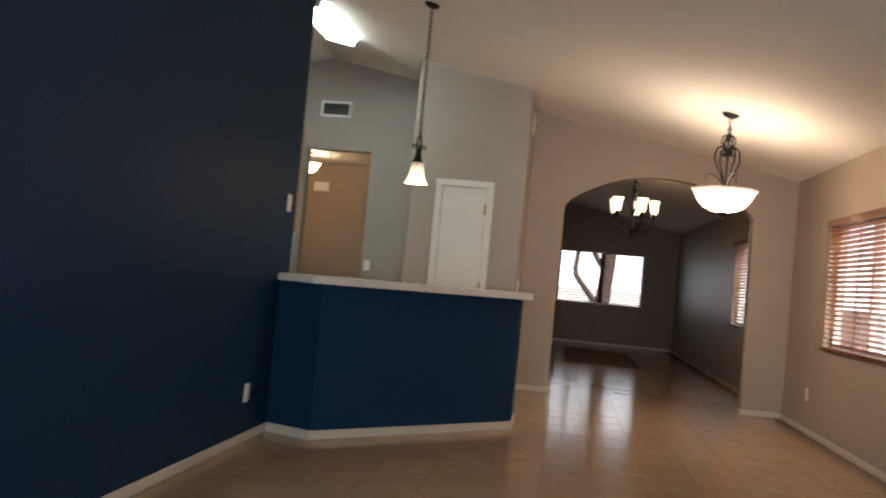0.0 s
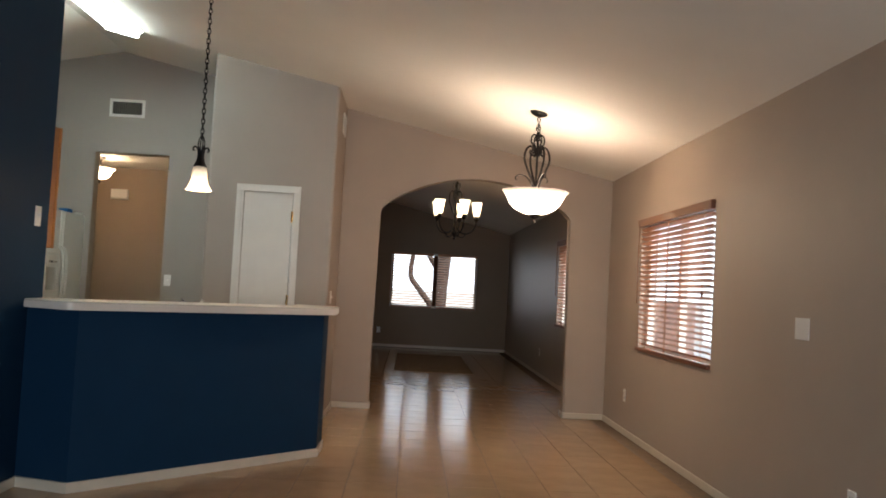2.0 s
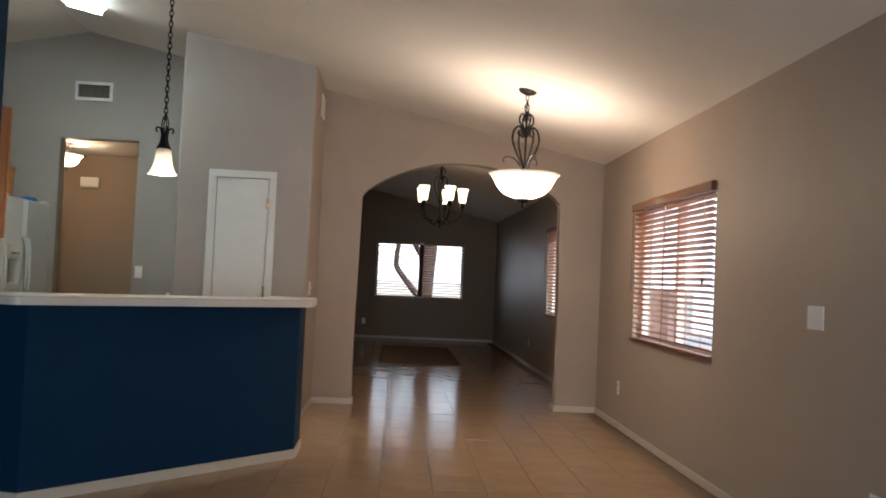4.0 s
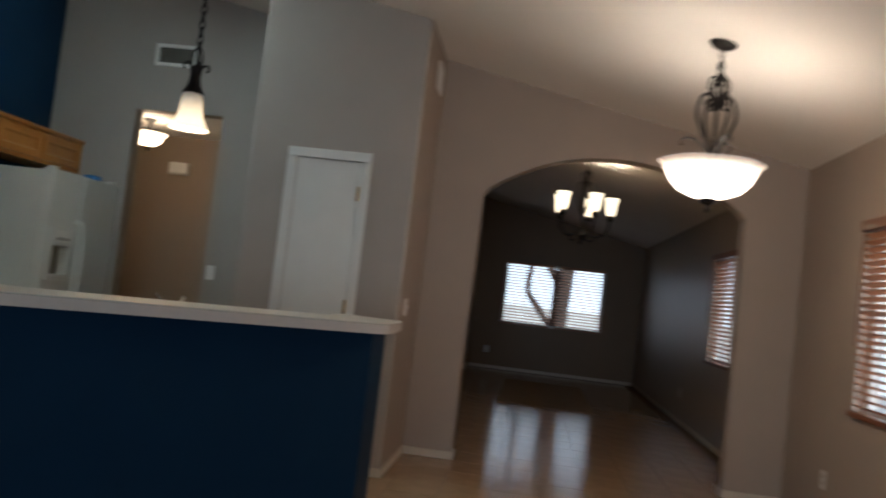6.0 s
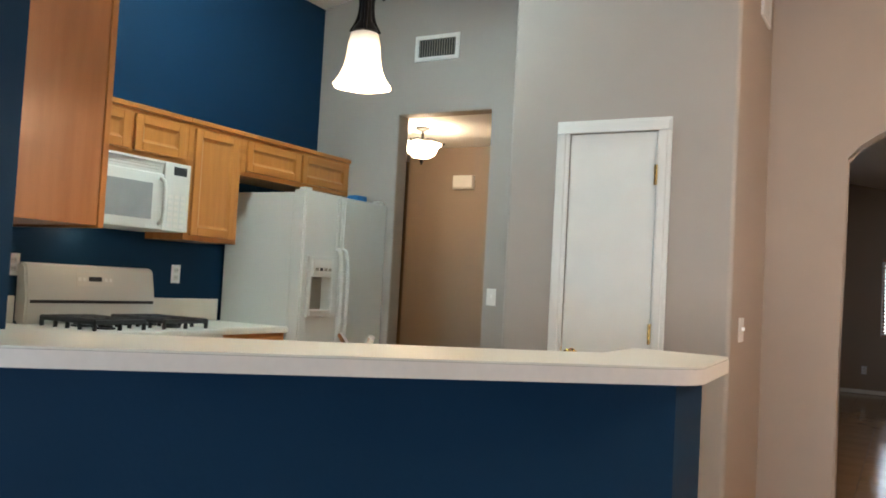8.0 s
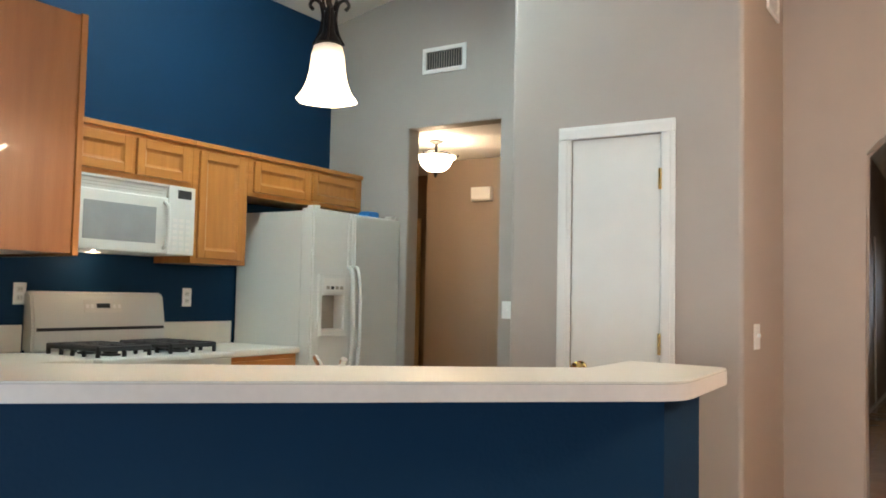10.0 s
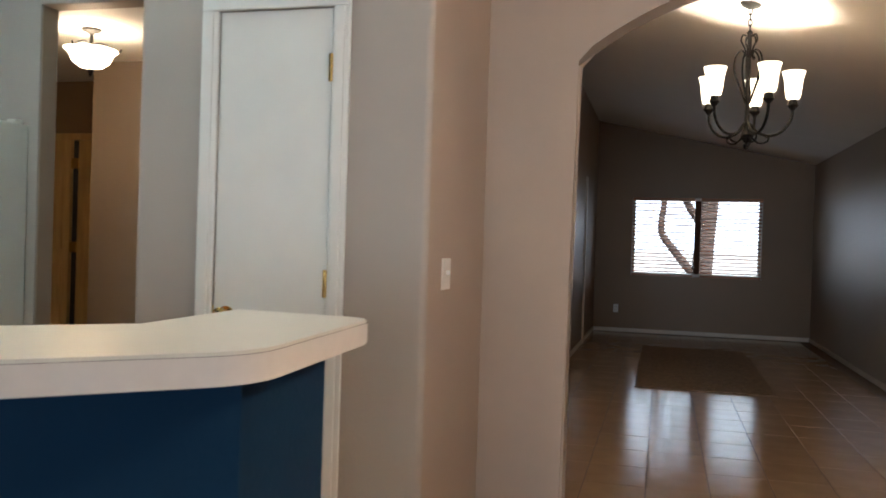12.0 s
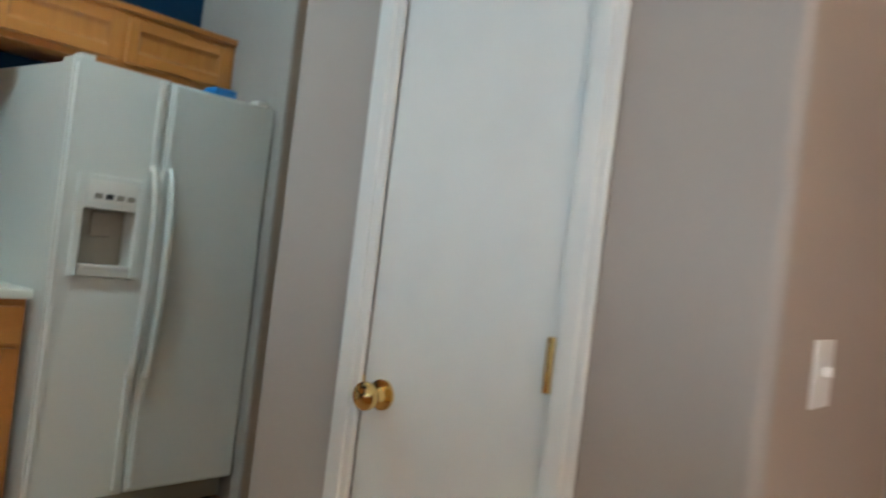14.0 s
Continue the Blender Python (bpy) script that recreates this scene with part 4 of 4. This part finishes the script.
for k in range(4):
    a = radians(20 + 90 * k)
    bm = bmesh.new()
    tube(bm, scroll(bx, by, a, [(0.012, brim), (0.035, brim + 0.08), (0.082, brim + 0.17), (0.112, brim + 0.25), (0.098, brim + 0.325), (0.058, brim + 0.355), (0.03, brim + 0.32), (0.045, brim + 0.285), (0.068, brim + 0.30), (0.06, brim + 0.325)]), 0.0092, 7, 0.006)
    tube(bm, scroll(bx, by, a, [(0.014, brim + 0.28), (0.03, brim + 0.345), (0.058, brim + 0.39), (0.052, brim + 0.435), (0.026, brim + 0.45), (0.014, brim + 0.42), (0.03, brim + 0.402)]), 0.007, 7, 0.005)
    part("scroll", bm, M_IRON, bl, "curled wrought iron scroll", True)
for k in range(3):
    a = radians(-12 + 120 * k) + math.pi
    bm = bmesh.new()
    tube(bm, scroll(bx, by, a, [(0.012, brim + 0.01), (0.04, brim + 0.07), (0.08, brim + 0.115), (0.125, brim + 0.13), (0.158, brim + 0.118), (0.162, brim + 0.095), (0.148, brim + 0.09)]), 0.007, 7, 0.004)
    part("leaf_scroll", bm, M_IRON, bl, "", True)
bm = bmesh.new()
for s2 in range(3):
    ph = s2 * 2.1
    tube(bm, [(bx + 0.02 * math.cos(ph + 0.9 * q) * math.sin(math.pi * q / 8), by + 0.02 * math.sin(ph + 0.9 * q) * math.sin(math.pi * q / 8), 2.50 + 0.055 * q / 8 * 1.6) for q in range(9)], 0.004, 5)
part("twisted_cage", bm, M_IRON, bl, "", True)
bm = bmesh.new()
R = 0.262
prof = [(0.02, brim - 0.178), (0.09, brim - 0.172), (0.15, brim - 0.146), (0.195, brim - 0.10), (0.222, brim - 0.05), (0.24, brim - 0.018), (R, brim)]
lathe(bm, prof + [(r - 0.006, z + 0.004) for r, z in prof[::-1]], (bx, by, 0), 48, 0.02, 6)
part("bowl", bm, M_BOWL, bl, "lit amber white alabaster glass bowl", True)
bm = bmesh.new()
lathe(bm, [(0.001, -0.075), (0.008, -0.07), (0.012, -0.055), (0.006, -0.045), (0.02, -0.03), (0.034, -0.018), (0.04, -0.004), (0.001, 0.002)], (bx, by, brim - 0.178), 18)
for k in range(4):
    a = radians(45 + 90 * k)
    tube(bm, scroll(bx, by, a, [(0.01, brim - 0.20), (0.03, brim - 0.205), (0.045, brim - 0.195), (0.042, brim - 0.18)]), 0.004, 6)
part("finial", bm, M_IRON, bl, "bronze finial", True)

# mini pendant over the bar
px, py, pz = 1.42, 5.86, 1.808
pl = thing("mini_pendant", (px, py, pz), "wrought iron mini pendant with a lit bell glass shade", "pendant lamp")
bm = bmesh.new()
canopy(bm, px, py, 0.06)
part("canopy", bm, M_IRON, pl, "", True)
bm = bmesh.new()
chain(bm, px, py, 2.16, ceil_z(px) - 0.03)
part("chain", bm, M_IRON, pl, "", True)
bm = bmesh.new()
lathe(bm, [(0.001, pz + 0.275), (0.012, pz + 0.27), (0.016, pz + 0.25), (0.018, pz + 0.20), (0.034, pz + 0.178), (0.04, pz + 0.165), (0.001, pz + 0.163)], (px, py, 0), 16)
part("socket", bm, M_IRON, pl, "", True)
for k in range(4):
    a = radians(35 + 90 * k)
    bm = bmesh.new()
    tube(bm, scroll(px, py, a, [(0.042, pz + 0.163), (0.024, pz + 0.20), (0.018, pz + 0.245), (0.026, pz + 0.285), (0.045, pz + 0.295), (0.055, pz + 0.28), (0.046, pz + 0.265)]), 0.0055, 7)
    tube(bm, scroll(px, py, a, [(0.012, pz + 0.265), (0.022, pz + 0.31), (0.016, pz + 0.35), (0.003, pz + 0.375)]), 0.004, 6)
    part("scroll", bm, M_IRON, pl, "", True)
bm = bmesh.new()
prof = [(0.041, pz + 0.158), (0.048, pz + 0.13), (0.051, pz + 0.09), (0.058, pz + 0.055), (0.070, pz + 0.027), (0.083, pz + 0.007), (0.087, pz + 0.003)]
lathe(bm, [(0.02, pz + 0.168)] + prof + [(r - 0.004, z + 0.001) for r, z in prof[::-1]], (px, py, 0), 48, 0.032, 6)
part("shade", bm, M_BELL, pl, "lit frosted bell glass shade", True)

# chandelier in the living room
cx, cy = 3.385, 10.55
cz = ceil_z(cx)
ch = thing("chandelier", (cx, cy, cz - 0.9), "wrought iron chandelier with five lit glass shades", "chandelier")
bm = bmesh.new()
canopy(bm, cx, cy, 0.065)
part("canopy", bm, M_IRON, ch, "", True)
bm = bmesh.new()
chain(bm, cx, cy, cz - 0.17, cz - 0.03)
part("chain", bm, M_IRON, ch, "", True)
bm = bmesh.new()
lathe(bm, [(0.001, -0.905), (0.012, -0.90), (0.02, -0.88), (0.008, -0.868), (0.03, -0.84), (0.038, -0.815), (0.016, -0.78), (0.013, -0.6), (0.02, -0.55), (0.013, -0.5), (0.012, -0.2), (0.02, -0.18), (0.001, -0.16)], (cx, cy, cz), 16)
part("column", bm, M_IRON, ch, "", True)
for k in range(5):
    a = radians(3 + 72 * k)
    bm = bmesh.new()
    tube(bm, scroll(cx, cy, a, [(0.015, cz - 0.74), (0.065, cz - 0.80), (0.14, cz - 0.82), (0.21, cz - 0.79), (0.257, cz - 0.72), (0.265, cz - 0.645)]), 0.009, 8)
    tube(bm, scroll(cx, cy, a, [(0.02, cz - 0.82), (0.07, cz - 0.865), (0.12, cz - 0.857), (0.13, cz - 0.83), (0.11, cz - 0.825)]), 0.006, 7)
    arm = part("arm", bm, M_IRON, ch, "curved wrought iron arm", True)
    ax, ay = cx + 0.265 * math.cos(a), cy + 0.265 * math.sin(a)
    bm = bmesh.new()
    lathe(bm, [(0.001, -0.69), (0.01, -0.685), (0.034, -0.655), (0.024, -0.635), (0.026, -0.60), (0.001, -0.599)], (ax, ay, cz + 0.022), 16)
    part("cup", bm, M_IRON, arm, "", True)
    bm = bmesh.new()
    prof = [(0.02, -0.622), (0.036, -0.617), (0.044, -0.59), (0.049, -0.55), (0.054, -0.50), (0.065, -0.455), (0.069, -0.448)]
    lathe(bm, prof + [(r - 0.004, z) for r, z in prof[::-1]], (ax, ay, cz + 0.022), 28, 0.012, 6)
    part("shade", bm, M_SHADE, arm, "lit frosted glass shade", True)
    bm = bmesh.new()
    tube(bm, scroll(cx, cy, a + 0.63, [(0.012, cz - 0.62), (0.05, cz - 0.52), (0.085, cz - 0.42), (0.08, cz - 0.33), (0.045, cz - 0.29), (0.025, cz - 0.32), (0.04, cz - 0.345)]), 0.0065, 7, 0.0045)
    tube(bm, scroll(cx, cy, a + 0.63, [(0.012, cz - 0.33), (0.03, cz - 0.27), (0.05, cz - 0.23), (0.04, cz - 0.195), (0.02, cz - 0.2)]), 0.005, 6)
    part("scroll", bm, M_IRON, ch, "", True)

# hall ceiling lamp
hx, hy = -0.66, 9.62
hl = thing("hall_lamp", (hx, hy, HCZ), "bronze semi-flush hall lamp with a lit glass bowl", "ceiling lamp")
bm = bmesh.new()
lathe(bm, [(0.06, 0), (0.06, -0.015), (0.02, -0.03), (0.012, -0.04), (0.012, -0.13), (0.001, -0.13)], (hx, hy, HCZ), 20)
part("canopy", bm, M_IRON, hl, "", True)
bm = bmesh.new()
prof = [(0.012, -0.255), (0.07, -0.245), (0.115, -0.21), (0.135, -0.16), (0.165, -0.135)]
lathe(bm, prof + [(r - 0.005, z + 0.003) for r, z in prof[::-1]], (hx, hy, HCZ), 36, 0.015, 6)
part("bowl", bm, M_HALLBOWL, hl, "lit frosted glass bowl", True)
bm = bmesh.new()
lathe(bm, [(0.001, -0.305), (0.01, -0.295), (0.014, -0.28), (0.022, -0.26), (0.001, -0.252)], (hx, hy, HCZ), 14)
part("finial", bm, M_IRON, hl, "", True)
for k in range(3):
    bm = bmesh.new()
    tube(bm, scroll(hx, hy, radians(30 + 120 * k), [(0.012, HCZ - 0.10), (0.06, HCZ - 0.09), (0.12, HCZ - 0.11), (0.168, HCZ - 0.135), (0.18, HCZ - 0.115)]), 0.006, 7)
    part("arm", bm, M_IRON, hl, "", True)

# door chime, hall door, casing
dc = thing("door_chime", (-0.73, HYB, 2.187), "white plastic door chime box on the hall wall", "door chime")
part("box", B((-0.83, -0.63, HYB - 0.055, HYB, 2.135, 2.245), bevel=0.006), M_CHIME, dc)
part("base_strip", B((-0.835, -0.625, HYB - 0.045, HYB, 2.122, 2.134), bevel=0.003), M_APPG, dc)


def hall_door(x0, x1, ajar, wide, label):
    """A door in the hall's end wall; ajar leaves a dark slit on its hinge side."""
    hd = thing("door_2", ((x0 + x1) / 2, HYE, 0), label, "door", "", "structure")
    edge = x1 - wide - 0.002 - ajar
    slab_ob = part("slab", B((x0 + 0.05, edge, HYE - 0.048, HYE - 0.008, 0.01, 2.0), bevel=0.003), M_BROWNDOOR, hd)
    for z0, z1 in ((0.16, 0.92), (1.06, 1.86)):
        part("panel", B((x0 + 0.12, edge - 0.07, HYE - 0.054, HYE - 0.047, z0, z1), bevel=0.003), M_BROWNDOOR, slab_ob)
    for xa, xb in ((x0, x0 + 0.048), (x1 - wide, x1)):
        part("casing", B((xa, xb, HYE - 0.025, HYE - 0.002, 0, 2.0), bevel=0.004), M_BROWNDOOR, hd)
    part("head_casing", B((x0, x1, HYE - 0.025, HYE - 0.002, 2.002, 2.06), bevel=0.004), M_BROWNDOOR, hd)
    if ajar > 0.01:
        part("slit", B((edge, x1 - wide - 0.002, HYE - 0.008, HYE - 0.003, 0.01, 2.0)), M_VOID, hd, "dark slit of the open door")
        for z in (0.28, 1.08, 1.80):
            part("hinge", B((edge - 0.004, x1 - wide + 0.004, HYE - 0.038, HYE - 0.026, z - 0.045, z + 0.045), bevel=0.002), M_BRASS, hd, "brass butt hinge")


hall_door(-2.62, -1.85, 0.06, 0.13, "yellowish brown wooden hall door, slightly open on brass hinges")

# rug in the living room
bm = B((2.70, 3.88, 12.55, 15.7, 0.001, 0.014), bevel=0.004)
tagged(part("rug", bm, M_RUG), "dark brown flat rug on the living room tiles", "rug")

# ---- lamps inside the glass ----
lamp("bowl_bulb", (bx, by, brim - 0.145), 34, (1.0, 0.77, 0.55), 0.08)
lamp("cooktop_bulb", (XB + 0.125, lens_y, mz0 - 0.022), 0.3, WARM, 0.015)
lamp("pendant_bulb", (px, py, pz + 0.02), 5, WARM, 0.03)
for k in range(5):
    a = radians(3 + 72 * k)
    lamp("chandelier_bulb", (cx + 0.265 * math.cos(a), cy + 0.265 * math.sin(a), cz - 0.53), 15.0, (1.0, 0.74, 0.48), 0.025)
lamp("hall_bulb", (hx, hy, HCZ - 0.15), 9, WARM, 0.05)

# white casing edge on the living room's inner side wall
structure("trim", B((XL2, XL2 + 0.02, 15.6, 15.68, 0, 2.1), bevel=0.004), M_TRIM, "white painted door casing on the living room wall", "casing")

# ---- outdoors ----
# added boards that glow, so the windows look out on white daylight
M_GLOWBOARD = glowing("glowing backdrop board", (0.92, 0.96, 1.0), 1.0, (0.8, 0.85, 0.9))
structure("backdrop", B((-20, 40, 30.0, 30.1, -0.2, 14)), M_GLOWBOARD, "added glowing board beyond the yard that whitens the far window", "backdrop")
structure("backdrop", B((13.0, 13.1, -20, 29.5, -0.2, 12)), M_GLOWBOARD, "added glowing board beside the house that whitens the side windows", "backdrop")
bm = B((-60, 70, -60, 90, -0.5, -0.15))
structure("ground", bm, M_GRAVEL, "pale gravel ground round the house", "ground")
fence = structure("garden_wall", B((-25, 12.5, 27.0, 27.2, -0.2, 1.15)), M_BLOCK, "tan block garden wall across the yard", "garden wall")
neighbour = structure("garden_wall", B((7.4, 7.7, 14.1, 19.5, -0.2, 1.2)), M_PINK, "terracotta stucco neighbour wall", "house wall")


def tree(x, y, limbs, label):
    ob = thing("tree", (x, y, -0.15), label, "tree")
    bm = bmesh.new()
    for pts, r0, r1 in limbs:
        tube(bm, smooth_path([(x + a, y + b, c) for a, b, c in pts], 6), r0, 10, r1)
    part("trunk", bm, M_BARK, ob, "", True)
    bm = bmesh.new()
    rnd = random.Random(4)
    for _ in range(1500):
        a, r, h = rnd.uniform(0, 6.283), rnd.uniform(0.2, 1.9), rnd.uniform(2.5, 4.4)
        c = Vector((x + r * math.cos(a), y + r * math.sin(a), h + 0.3 * math.sin(3 * a)))
        u = Vector((rnd.uniform(-1, 1), rnd.uniform(-1, 1), rnd.uniform(-1, 1))).normalized() * 0.06
        v = u.orthogonal().normalized() * 0.03
        bm.faces.new([bm.verts.new(c - u), bm.verts.new(c + v), bm.verts.new(c + u), bm.verts.new(c - v)])
    part("crown", bm, M_LEAF, ob)
    return ob


tree(3.61, 20.4, [([(-0.06, 0, -0.2), (-0.04, 0, 0.6), (0.0, 0, 1.3), (0.07, 0, 2.2), (0.1, 0, 3.2)], 0.20, 0.15),
                  ([(-0.05, 0, 0.62), (-0.2, 0, 0.82), (-0.48, 0.05, 1.16), (-0.72, 0.1, 1.48), (-0.74, 0.1, 1.75), (-0.72, 0.1, 2.15), (-0.95, 0.1, 3.0)], 0.085, 0.045),
                  ([(0.0, 0, 1.55), (-0.12, 0, 1.76), (-0.34, 0, 2.12), (-0.6, 0, 3.0)], 0.09, 0.05)], "leaning grey-brown desert tree outside the window")

# ---- floor tiles ----
T, TL = 0.3155, 0.39
GX, GY = 2.86, 6.72


def tile_mesh():
    bm = bmesh.new()
    h, k = T / 2 - 0.0028, TL / 2 - 0.0022
    box(bm, -h, h, -k, k, -0.004, 0.0, bevel=0.0008, segs=1)
    return mesh("tile", bm, M_TILE)


near = tile_mesh()
cells = []
i0, i1 = int((-2.7 - GX) / T), int((XR - GX) / T) + 1
for i in range(i0, i1 + 1):
    for j in range(int((YBACK - GY) / TL), int((YF - GY) / TL) + 1):
        x, y = GX + (i + 0.5) * T, GY + (j + 0.5) * TL
        if x + T / 2 > XR + 0.05 or y + TL / 2 > YF + 0.14:
            continue
        if 2.1 < x < XR and 3.0 < y < 13.4:
            t = new("tile", near)
            t.parent = floor
            t.location = (x, y, random.uniform(-0.0006, 0.0002))
            t.rotation_euler = (random.uniform(-0.0014, 0.0014), random.uniform(-0.0014, 0.0014), 0)
        elif x > XN or y > 4.8:
            cells.append((x, y))
verts, faces = [], []
h, k2, b = T / 2 - 0.0028, TL / 2 - 0.0022, 0.0008
for x, y in cells:
    k = len(verts)
    dz = random.uniform(-0.0006, 0.0002)
    for s, z in ((0.0, -0.003), (0.0, -b), (b, 0.0)):
        u, v = h - s, k2 - s
        verts += [(x - u, y - v, z + dz), (x + u, y - v, z + dz), (x + u, y + v, z + dz), (x - u, y + v, z + dz)]
    for r in (0, 4):
        for c in range(4):
            d = (c + 1) % 4
            faces.append((k + r + c, k + r + d, k + r + 4 + d, k + r + 4 + c))
    faces.append((k + 8, k + 9, k + 10, k + 11))
me = bpy.data.meshes.new("floor_tiles")
me.from_pydata(verts, [], faces)
me.materials.append(M_TILE)
rest = new("floor_tiles", me)
rest.parent = floor
tagged(rest, "beige ceramic floor tiles", "", "", "stuff")
